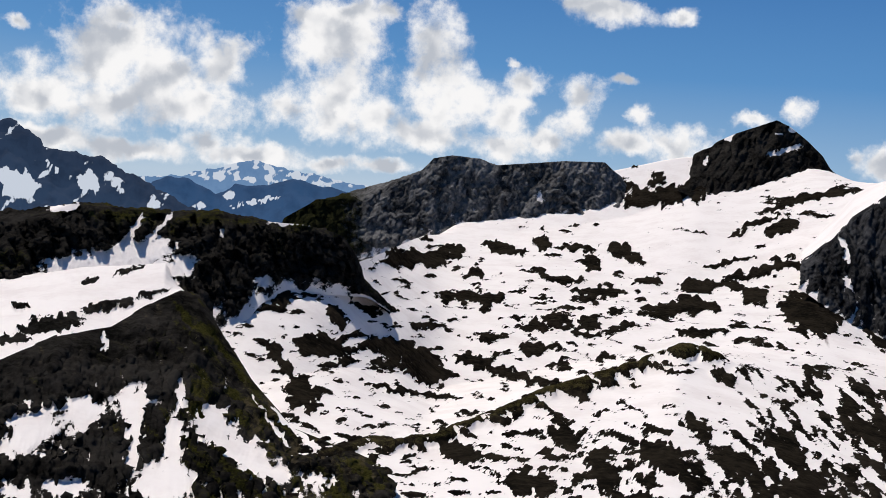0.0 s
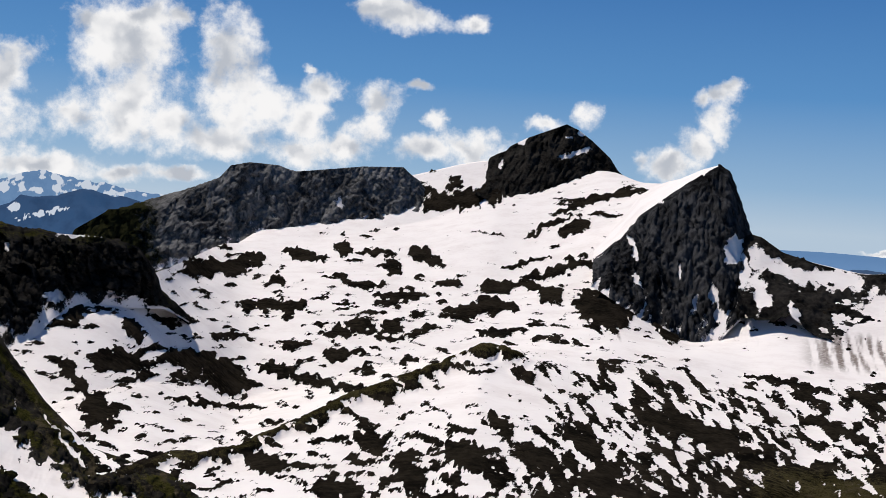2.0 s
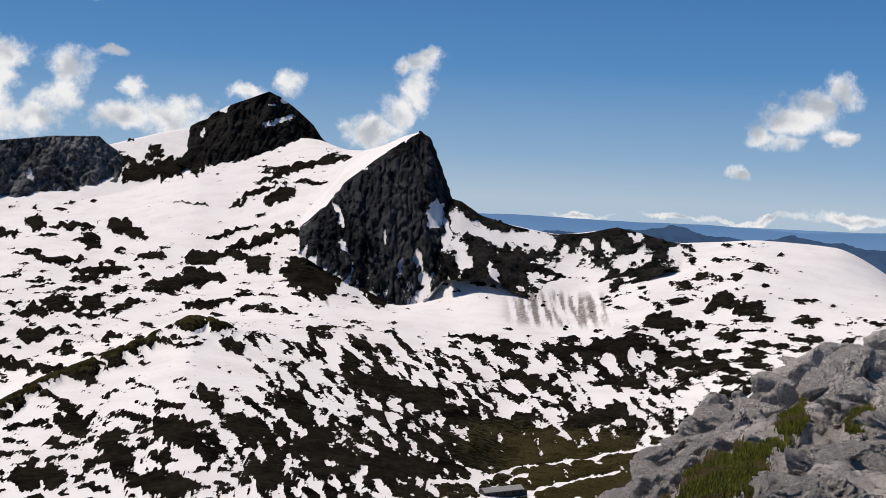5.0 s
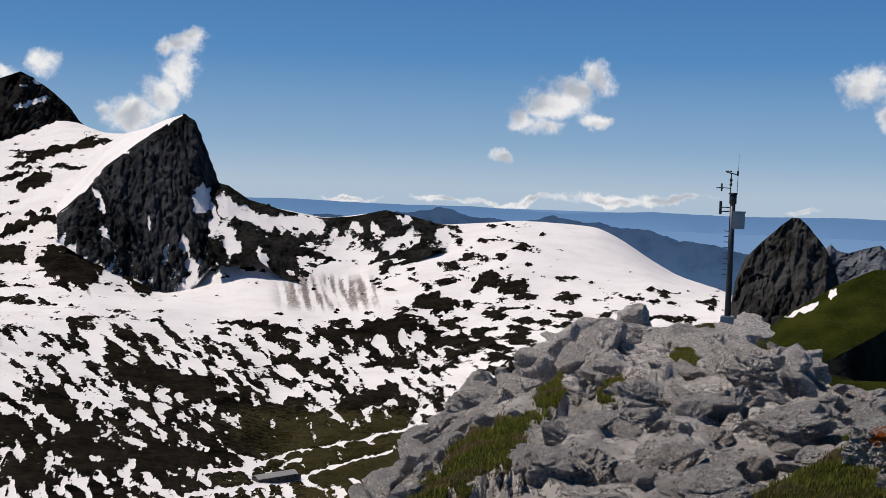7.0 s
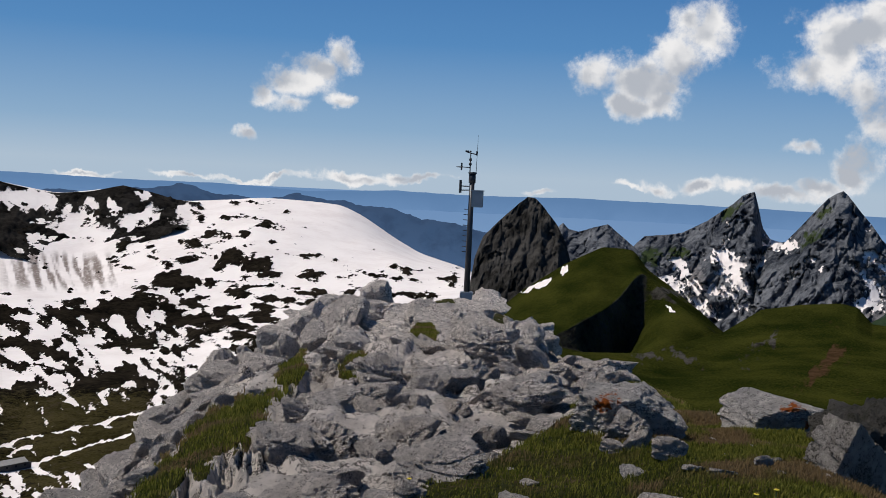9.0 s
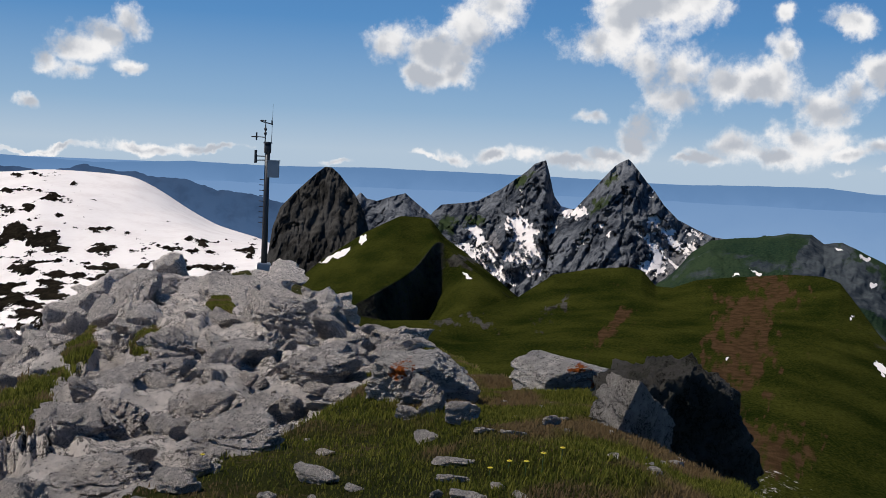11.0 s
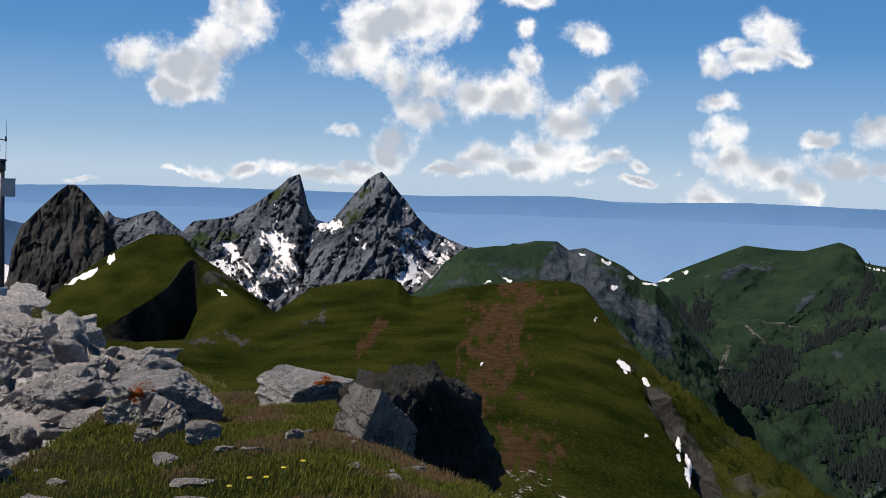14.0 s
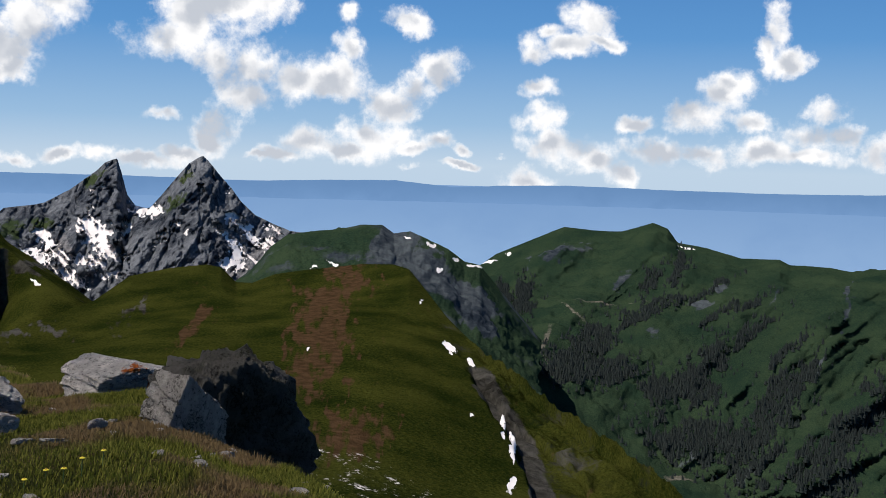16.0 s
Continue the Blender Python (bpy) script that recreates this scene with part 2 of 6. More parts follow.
def loft(az0, az1, step_az, curves, segs, soft=0.0):
    """A sheet through lines that run round the eye: each is a list of (bearing, elevation, distance), or that
    and how many degrees to round it over. Returns the
    places, and for each its bearing, its line number (with fraction) and its distance."""
    az = np.linspace(az0, az1, int((az1 - az0) / step_az) + 1)
    curves = [c if isinstance(c, tuple) else (c, soft) for c in curves]
    el = [blur(line(az, c, 1), w / step_az) for c, w in curves]
    rr = [blur(line(az, c, 2), max(w, 0.8) / step_az) for c, w in curves]
    L = [at(az, e, r) for e, r in zip(el, rr)]
    rows, ks = [], []
    for k, n in enumerate(segs):
        for s in range(n):
            f = s / n
            rows.append(L[k] * (1 - f) + L[k + 1] * f)
            ks.append(k + f)
    rows.append(L[-1])
    ks.append(len(segs))
    P = np.array(rows)
    K = np.repeat(np.array(ks)[:, None], len(az), 1)
    A = np.repeat(az[None], len(ks), 0)
    return P, A, K


def relief(P, amp, size, seed, octaves=5, ridged=True, tall=1.0, keep=1.0):
    """Pushes a sheet out along its normals by noise of that size in metres; tall > 1 draws it out upwards."""
    q = P / size
    q = q * np.array([1, 1, 1 / tall])
    n = fbm(q, octaves, seed, ridged, 0.55) - (0.42 if ridged else 0)
    P = P + grid_normals(P) * (keep * amp * n)[..., None]
    if ridged:
        P = P + grid_normals(P) * (keep * 0.6 * amp * fbm(q * 4.3, 4, seed + 50, False, 0.6))[..., None]
    return P


def elevation(P):
    return np.degrees(np.arctan2(P[..., 2] - EYE, np.hypot(P[..., 0], P[..., 1])))


def blots(A, E, patches, fray=0.25, size=0.9, seed=200):
    """How deep each place lies in the nearest of some ragged oval patches: 1 in the middle, 0 at the rim, less outside."""
    q = np.stack([A / size, E / size, 0 * A + seed], -1)
    du, dv = fbm(q, 4, seed, gain=0.6), fbm(q + 40, 4, seed + 7, gain=0.6)
    out = np.full(A.shape, -3.0)
    for az, el, w, h, slant in patches:
        c, s = math.cos(radians(slant)), math.sin(radians(slant))
        k = fray * (0.35 + min(w, h))
        x, y = A - az + k * du * 2.2, -(E - el) + k * dv * 2.2
        out = np.maximum(out, 1 - np.sqrt(((x * c + y * s) / w) ** 2 + ((y * c - x * s) / h) ** 2))
    return out


def flute(P, A, amp, wide, tall, seed, slant=0.0, octaves=4):
    """Ribs and gullies down a face: drawn towards and away from the eye, so that the outline stays."""
    E = elevation(P)
    c, s = math.cos(radians(slant)), math.sin(radians(slant))
    q = np.stack([(A * c - E * s) / wide, (A * s + E * c) / tall, 0 * A], -1)
    q = q + 0.45 * fbm(q * 1.7, 3, seed + 3)[..., None]
    n = 0.6 * (fbm(q, 2, seed, True) - 0.3) + 0.9 * fbm(q * 2.6, octaves, seed + 6, False, 0.62)
    eye = np.array([0, 0, EYE])
    d = P - eye
    return eye + d * (1 - (amp * n / np.linalg.norm(d, axis=-1))[..., None])


def slope_of(P):
    return np.degrees(np.arccos(np.clip(grid_normals(P)[..., 2], 0, 1)))


# ------------------------------------------------------------------ materials
def nodes_of(name):
    m = bpy.data.materials.new(name)
    m.use_nodes = True
    t = m.node_tree
    return m, t, t.nodes["Principled BSDF"]


def tex_noise(t, size, detail=5.0, rough=0.55, coord=None, stretch=(1, 1, 1)):
    co = t.nodes.new("ShaderNodeTexCoord") if coord is None else None
    mp = t.nodes.new("ShaderNodeMapping")
    mp.inputs["Scale"].default_value = stretch
    t.links.new(co.outputs["Object"] if coord is None else coord, mp.inputs[0])
    n = t.nodes.new("ShaderNodeTexNoise")
    n.inputs["Scale"].default_value = 1.0 / size
    n.inputs["Detail"].default_value = detail
    n.inputs["Roughness"].default_value = rough
    t.links.new(mp.outputs[0], n.inputs["Vector"])
    return n.outputs[0]


def math_node(t, op, a, b=0.0, c=None, clamp=False):
    n = t.nodes.new("ShaderNodeMath")
    n.operation, n.use_clamp = op, clamp
    for i, v in enumerate((a, b, c)):
        if v is None:
            continue
        if isinstance(v, (int, float)):
            n.inputs[i].default_value = v
        else:
            t.links.new(v, n.inputs[i])
    return n.outputs[0]


def between(t, v, lo, hi):
    n = t.nodes.new("ShaderNodeMapRange")
    n.interpolation_type = "SMOOTHSTEP"
    n.inputs[1].default_value, n.inputs[2].default_value = lo, hi
    t.links.new(v, n.inputs[0])
    return n.outputs[0]


def mix(t, fac, a, b):
    n = t.nodes.new("ShaderNodeMix")
    n.data_type = "RGBA"
    for sock, v in ((n.inputs[0], fac), (n.inputs[6], a), (n.inputs[7], b)):
        if isinstance(v, (int, float)):
            sock.default_value = v
        elif isinstance(v, tuple):
            sock.default_value = (*v, 1.0)
        else:
            t.links.new(v, sock)
    return n.outputs[2]


def attribute(t, key):
    n = t.nodes.new("ShaderNodeAttribute")
    n.attribute_name = key
    return n.outputs["Fac"]


def bump(t, height, strength, distance, normal=None):
    n = t.nodes.new("ShaderNodeBump")
    n.inputs["Strength"].default_value, n.inputs["Distance"].default_value = strength, distance
    t.links.new(height, n.inputs["Height"])
    if normal is not None:
        t.links.new(normal, n.inputs["Normal"])
    return n.outputs[0]


def terrain_material(name, rock_a, rock_b, grass_a, grass_b, bare, grain, snow_edge=0.10, tall=1.0, air=0.0, ragged=1.0):
    """Rock, turf, bare earth and old snow, by the sheet's own fields snow, grass and bare, frayed by noise of the
    size grain. air: how much the haze between hides of it."""
    m, t, b = nodes_of(name)
    rock_a, rock_b, grass_a, grass_b, bare = (tuple(0.86 * c for c in k) for k in (rock_a, rock_b, grass_a, grass_b, bare))
    fine = tex_noise(t, grain, 6, 0.6, stretch=(1, 1, 1 / tall))
    coarse = tex_noise(t, grain * 7, 4, 0.55, stretch=(1, 1, 1 / tall))
    tiny = tex_noise(t, grain * 0.22, 4, 0.6)
    off = math_node(t, "SUBTRACT", fine, 0.5)
    offt = math_node(t, "SUBTRACT", tiny, 0.5)
    fray = math_node(t, "ADD", math_node(t, "MULTIPLY", off, 0.55 * ragged), math_node(t, "MULTIPLY", offt, 0.35 * ragged))
    rock = mix(t, between(t, math_node(t, "ADD", math_node(t, "MULTIPLY", coarse, 0.6), math_node(t, "MULTIPLY", fine, 0.5)), 0.38, 0.72), rock_a, rock_b)
    turf = mix(t, between(t, math_node(t, "ADD", math_node(t, "MULTIPLY", coarse, 0.5), math_node(t, "MULTIPLY", tiny, 0.5)), 0.36, 0.66), grass_a, grass_b)
    g = between(t, math_node(t, "ADD", attribute(t, "grass"), fray), 0.36, 0.64)
    col = mix(t, g, rock, turf)
    e = between(t, math_node(t, "ADD", attribute(t, "bare"), fray), 0.28, 0.74)
    earth = mix(t, between(t, fine, 0.35, 0.65), tuple(c * 0.6 for c in bare), bare)
    col = mix(t, e, col, earth)
    s = between(t, math_node(t, "ADD", attribute(t, "snow"), fray), 0.5 - snow_edge, 0.5 + snow_edge)
    dirt = between(t, math_node(t, "ADD", math_node(t, "MULTIPLY", coarse, 0.7), math_node(t, "MULTIPLY", fine, 0.3)), 0.42, 0.70)
    snow = mix(t, dirt, (0.78, 0.73, 0.715), (0.70, 0.64, 0.625))
    stain = between(t, attribute(t, "stain"), 0.15, 0.9)
    snow = mix(t, math_node(t, "MULTIPLY", stain, between(t, fine, 0.1, 0.55)), snow, (0.21, 0.175, 0.16))
    col = mix(t, s, col, snow)
    if air:
        col = mix(t, air, col, (0.10, 0.17, 0.28))
    t.links.new(col, b.inputs["Base Color"])
    rough = math_node(t, "SUBTRACT", 0.95, math_node(t, "MULTIPLY", s, 0.25))
    t.links.new(rough, b.inputs["Roughness"])
    b.inputs["Specular IOR Level"].default_value = 0.0
    crease = math_node(t, "SUBTRACT", 1.0, math_node(t, "ABSOLUTE", math_node(t, "MULTIPLY", off, 5.0)))
    creaset = math_node(t, "SUBTRACT", 1.0, math_node(t, "ABSOLUTE", math_node(t, "MULTIPLY", offt, 5.0)))
    h = math_node(t, "MULTIPLY", math_node(t, "ADD", crease, math_node(t, "MULTIPLY", creaset, 0.35)), math_node(t, "SUBTRACT", 1.0, math_node(t, "MULTIPLY", s, 0.9)))
    t.links.new(bump(t, h, 0.6, grain * 0.16), b.inputs["Normal"])
    return m


TURF_A, TURF_B = (0.009, 0.0145, 0.0028), (0.046, 0.048, 0.010)
EARTH = (0.072, 0.042, 0.022)
alpine = terrain_material("snow_patched_alpine_ground", (0.004, 0.0036, 0.0032), (0.024, 0.0195, 0.0145), (0.022, 0.019, 0.007), (0.062, 0.052, 0.022), (0.055, 0.043, 0.029), 4.0, 0.05, ragged=2.2)
cliff_rock = terrain_material("weathered_cliff_limestone", (0.020, 0.020, 0.021), (0.21, 0.205, 0.205), (0.010, 0.011, 0.005), (0.026, 0.026, 0.011), EARTH, 7.0, 0.06, tall=2.0, ragged=1.8)
# darker copy of cliff_rock: the shade on the tooth's face is put in
tooth_rock = terrain_material("streaked_shaded_cliff", (0.007, 0.007, 0.0075), (0.075, 0.075, 0.08), (0.010, 0.011, 0.005), (0.026, 0.026, 0.011), EARTH, 7.0, 0.06, tall=2.2, ragged=1.8)
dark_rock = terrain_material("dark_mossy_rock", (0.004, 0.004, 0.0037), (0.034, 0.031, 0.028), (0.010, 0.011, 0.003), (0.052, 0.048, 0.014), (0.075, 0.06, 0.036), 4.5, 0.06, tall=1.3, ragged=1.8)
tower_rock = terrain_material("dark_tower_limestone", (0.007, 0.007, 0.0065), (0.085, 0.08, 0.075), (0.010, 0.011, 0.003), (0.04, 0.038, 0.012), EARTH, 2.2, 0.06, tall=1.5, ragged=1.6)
# rock of the far peaks, with the bluish haze mixed into its colours
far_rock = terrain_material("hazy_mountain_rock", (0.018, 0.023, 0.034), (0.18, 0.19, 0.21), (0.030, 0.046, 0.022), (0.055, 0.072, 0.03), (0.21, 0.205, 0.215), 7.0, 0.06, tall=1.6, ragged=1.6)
pasture = terrain_material("alpine_pasture", (0.014, 0.013, 0.011), (0.085, 0.08, 0.07), TURF_A, TURF_B, EARTH, 1.6, 0.06)
# far slopes: haze is painted in by bluer rock and turf
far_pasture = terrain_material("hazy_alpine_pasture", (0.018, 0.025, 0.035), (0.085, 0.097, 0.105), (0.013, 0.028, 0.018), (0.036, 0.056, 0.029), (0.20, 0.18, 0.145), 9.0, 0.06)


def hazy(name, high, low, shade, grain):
    """Distance seen through much air: haze painted as a glow, nearly all its light."""
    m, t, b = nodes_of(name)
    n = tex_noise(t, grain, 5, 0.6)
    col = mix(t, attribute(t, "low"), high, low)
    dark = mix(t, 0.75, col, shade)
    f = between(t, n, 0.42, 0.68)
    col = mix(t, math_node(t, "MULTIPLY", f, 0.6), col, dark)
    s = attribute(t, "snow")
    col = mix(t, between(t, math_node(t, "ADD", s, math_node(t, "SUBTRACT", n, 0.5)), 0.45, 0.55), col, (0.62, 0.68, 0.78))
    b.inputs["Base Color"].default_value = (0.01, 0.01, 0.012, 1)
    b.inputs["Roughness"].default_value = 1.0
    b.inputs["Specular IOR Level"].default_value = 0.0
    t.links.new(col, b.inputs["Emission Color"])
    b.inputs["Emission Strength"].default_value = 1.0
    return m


def mountain(name, label, az0, az1, step_az, curves, segs, mat, amp, size, seed, fields, category="mountain", tall=1.0, soft=0.0, octaves=6, kind="", ridged=True, shape=None, crest=1, hold=0.12):
    P, A, K = loft(az0, az1, step_az, curves, segs, soft)
    plain_sheet = P.copy()
    if shape:
        P = shape(P, A, K)
    f = {"snow": -1 + 0 * A, "grass": 0 * A, "bare": 0 * A, "stain": 0 * A}
    f.update(fields(P, A, K, slope_of(P), elevation(P)))
    # snow fills hollows, and the crest keeps its line
    P = P + (plain_sheet - P) * (0.85 * step(f["snow"], 0.1, 0.6))[..., None]
    keep = (1 - 0.9 * np.exp(-((K - crest) / hold) ** 2)) * (1 - 0.85 * step(f["snow"], 0.2, 0.6))
    P = relief(P, amp, size, seed, octaves, ridged, tall, keep)
    ob = new(name, grid_mesh(name, P, mat, f))
    tagged(ob, label, category, kind=kind)
    return P, A, K
# patches of snow, rock, earth and wood on the slopes: bearing, elevation, half width, half height, slant (degrees)
SPUR_SNOW = [(-19.0, -12.39, 1.26, 0.95, -40), (-19.7, -13.30, 0.84, 0.39, -1), (-16.8, -11.71, 1.06, 0.84, -1), (-14.5, -11.18, 0.95, 0.78, -2), (-14.3, -12.84, 0.39, 1.68, -1), (-12.3, -10.78, 0.22, 0.90, -2), (-12.5, -13.19, 0.50, 1.62, -2), (-12.8, -14.91, 1.54, 0.98, -1), (-10.6, -12.19, 1.01, 0.90, 33), (-9.1, -13.34, 1.68, 0.73, 22), (-7.9, -14.22, 1.40, 0.50, 8), (-17.3, -15.21, 1.12, 0.45, 0), (-16.0, -8.38, 0.14, 0.50, -2), (-19.7, -15.33, 0.84, 0.28, 0), (-5.4, -14.50, 1.12, 0.22, 2), (-10.6, -11.39, 0.56, 0.28, -3)]
BOWL_ROCK = [(-16.4, -4.05, 0.28, 0.34, -3), (-14.5, -4.45, 0.34, 0.17, -3), (-16.9, -5.51, 0.34, 0.14, -3), (-18.2, -7.59, 1.26, 0.36, -7), (-16.0, -6.77, 1.26, 0.20, -12), (-19.2, -7.97, 0.70, 0.22, -2), (-15.2, -6.60, 0.56, 0.17, -3), (-19.8, -6.94, 0.39, 0.11, -2), (-20.2, -8.39, 0.84, 0.22, -1), (-13.9, -5.99, 0.84, 0.14, -18), (-15.1, -4.97, 0.84, 0.08, -23)]
RIDGE_SNOW = [(-15.1, -3.22, 0.20, 1.12, 31), (-14.1, -3.28, 0.14, 1.40, 34), (-13.4, -2.28, 0.20, 0.14, -4), (-18.2, -2.14, 0.73, 0.17, -13), (-7.6, -2.13, 1.17, 0.14, -1), (-10.8, -2.87, 0.17, 0.14, -4), (-8.6, -5.11, 0.56, 0.34, -3), (-17.4, -5.10, 2.52, 0.84, -18), (-14.8, -4.15, 1.96, 0.73, -19), (-13.2, -4.86, 1.40, 0.67, -23)]
BASIN_ROCK_A = [(1.5, -5.07, 1.73, 0.25, -2), (2.5, -5.18, 0.78, 0.34, 1), (4.8, -6.38, 0.62, 0.31, -5), (5.9, -6.06, 0.73, 0.28, -5), (7.6, -6.07, 0.62, 0.31, -5), (-2.0, -7.94, 1.73, 0.45, 7), (-0.2, -8.83, 0.73, 0.70, 26), (-2.2, -8.70, 1.12, 0.34, 1), (4.9, -7.48, 0.70, 0.28, -5), (6.5, -8.06, 0.34, 0.22, -5), (-5.6, -7.97, 1.45, 0.67, -4), (-4.4, -8.72, 0.45, 0.34, -4), (-4.9, -6.53, 0.73, 0.34, 41), (-0.9, -3.30, 1.45, 0.31, 3), (-2.2, -3.48, 0.78, 0.42, 11), (1.7, -3.85, 0.70, 0.22, -5), (7.3, -2.90, 0.50, 0.45, 25), (5.0, -3.71, 0.50, 0.25, 30)]
BASIN_ROCK_B = [(6.5, -2.27, 1.12, 0.17, -5), (9.0, -2.25, 1.12, 0.28, 17), (10.2, -3.53, 0.70, 0.17, -5), (7.8, -4.38, 1.34, 0.34, -5), (11.3, -4.80, 1.68, 0.36, -13), (12.7, -4.33, 1.12, 0.28, 10), (12.7, -3.38, 1.12, 0.31, -10), (14.0, -3.31, 1.12, 0.20, 10), (15.2, -3.82, 0.62, 0.36, -7), (12.6, -5.91, 0.98, 0.17, -1), (15.2, -2.59, 1.68, 0.22, -16), (17.7, -4.49, 1.34, 0.84, 24), (19.0, -4.09, 0.70, 0.34, 54), (-7.7, -5.61, 0.48, 0.95, 6), (-4.4, -4.96, 0.34, 0.70, -4), (3.9, -8.69, 1.17, 0.28, 10), (2.1, -8.22, 1.12, 0.31, 16), (8.5, -7.42, 0.50, 0.20, -5)]
BASIN_ROCK_C = [(5.5, -9.04, 1.12, 0.17, 0), (16.2, -0.48, 0.84, 0.31, -26), (14.9, -0.45, 1.40, 0.14, -26), (17.6, 1.16, 2.24, 0.17, -13), (16.5, 0.70, 1.68, 0.14, -22), (9.4, 0.24, 0.70, 0.45, -5), (-6.4, -10.49, 0.95, 0.73, 27), (-7.5, -8.91, 0.34, 1.40, -38), (8.2, 0.93, 1.12, 0.34, -4), (13.9, -2.18, 1.40, 0.11, -13), (17.3, -2.13, 1.68, 0.20, 6), (18.3, -2.56, 1.40, 0.20, 19), (2.8, -7.06, 0.84, 0.14, -5), (6.1, -3.98, 1.12, 0.14, -5), (9.3, -5.90, 0.45, 0.22, -5), (-0.4, -6.75, 0.84, 0.17, -4), (-1.8, -9.92, 1.68, 0.14, 6), (-3.2, -6.27, 0.50, 0.17, 16), (0.5, -10.02, 1.12, 0.14, 1)]
BASIN_ROCK_D = [(9.6, 0.4, 0.9, 0.5, -12), (10.9, 0.7, 1.0, 0.45, -15), (12.1, 1.4, 0.45, 1.0, 0), (10.1, 1.3, 0.5, 0.25, -20), (3.0, -2.6, 1.2, 0.22, 8), (0.3, -2.9, 0.9, 0.3, -5), (4.9, -2.2, 0.5, 0.3, 20)]
FLANK_ROCK = [(21.2, -9.64, 1.68, 0.50, 12), (23.5, -10.20, 1.40, 0.48, 12), (22.6, -9.56, 1.12, 0.28, 17), (18.1, -4.50, 1.12, 0.62, 33), (21.0, -4.93, 1.12, 0.50, 42), (15.3, -3.79, 0.56, 0.34, -2), (27.7, -11.41, 1.12, 0.45, 6), (25.5, -11.17, 0.98, 0.39, 16), (31.1, -7.49, 1.68, 0.28, 1), (33.2, -7.05, 1.68, 0.39, -9), (35.5, -5.93, 1.12, 0.34, -10), (36.6, -7.70, 1.68, 0.28, 4), (37.9, -4.54, 0.70, 0.34, -25), (35.2, -5.68, 0.84, 0.34, -4), (39.2, -4.83, 0.84, 0.34, -5), (32.0, -10.65, 1.68, 0.50, -15), (29.5, -9.10, 1.68, 0.25, 16), (26.7, -7.11, 2.24, 0.17, 8), (33.5, -8.77, 1.40, 0.22, 1)]
LOW_ROCK = [(11.5, -11.92, 1.40, 0.62, 19), (15.4, -11.82, 1.26, 0.50, 23), (1.6, -12.72, 1.12, 0.50, 11), (5.3, -13.82, 1.40, 0.62, 0), (8.8, -13.03, 1.12, 0.73, 44), (13.1, -10.25, 0.84, 0.34, 38), (17.0, -10.66, 1.12, 0.39, 33), (11.0, -14.34, 1.68, 0.56, 9), (18.8, -12.77, 1.68, 0.56, 13), (22.8, -13.37, 1.96, 0.56, 2), (6.8, -11.44, 0.98, 0.34, 9), (-0.3, -8.78, 1.26, 0.73, 11), (16.0, -13.96, 1.12, 0.73, 28)]
TOOTH_SNOW = [(23.9, -1.01, 0.50, 0.73, -3), (23.1, -3.28, 0.22, 0.67, -13), (22.2, -3.75, 0.11, 0.56, 7), (19.1, -1.24, 0.14, 0.78, -23), (21.4, -2.25, 0.11, 0.39, -3), (23.4, -4.24, 0.28, 0.39, -3), (19.4, -2.76, 0.14, 0.45, -33), (21.0, -5.21, 0.56, 0.14, 27)]
BAND_SNOW = [(25.7, -1.67, 1.17, 0.34, 22), (28.6, -2.15, 1.54, 0.56, 5), (26.7, -1.98, 1.12, 0.39, 7), (30.7, -3.14, 1.12, 0.84, -3), (31.6, -3.63, 1.12, 0.39, -4), (32.4, -2.41, 0.28, 0.34, -3), (33.6, -2.77, 1.17, 0.45, -23), (33.8, -1.67, 0.56, 0.20, 7), (25.2, -2.89, 0.45, 1.12, -23), (26.8, -3.78, 0.20, 0.73, -18), (25.0, -1.37, 0.39, 0.84, -3), (24.3, -1.96, 0.39, 1.12, -13), (36.8, -2.62, 1.68, 0.84, -3), (35.8, -2.42, 0.56, 0.45, -3), (31.3, -2.14, 0.34, 0.22, -3)]
PEAK_SNOW = [(16.0, 3.21, 0.84, 0.14, -18), (16.2, 4.26, 0.20, 0.14, 17), (15.7, 3.91, 0.22, 0.08, 7), (13.4, 3.70, 0.34, 0.08, -24), (12.4, 2.48, 0.28, 0.11, -63)]
TWIN_SNOW_A = [(60.1, -4.07, 0.39, 0.67, -23), (59.8, -3.67, 0.28, 0.39, -3), (62.0, -3.41, 0.95, 0.34, 8), (62.6, -4.08, 0.50, 0.78, -22), (63.0, -4.71, 0.84, 0.25, 17), (61.4, -4.90, 1.68, 0.20, 19), (60.8, -5.44, 1.68, 0.17, 25), (61.2, -5.98, 1.17, 0.17, 22), (62.3, -1.58, 0.50, 0.11, -21), (63.7, -3.33, 0.20, 0.50, -3), (63.1, -5.65, 0.84, 0.17, -3), (61.9, -2.86, 0.17, 0.56, 7), (64.7, -2.61, 0.95, 0.31, 5), (64.4, -2.40, 0.62, 0.22, 37), (59.6, -4.66, 1.12, 0.14, 17)]
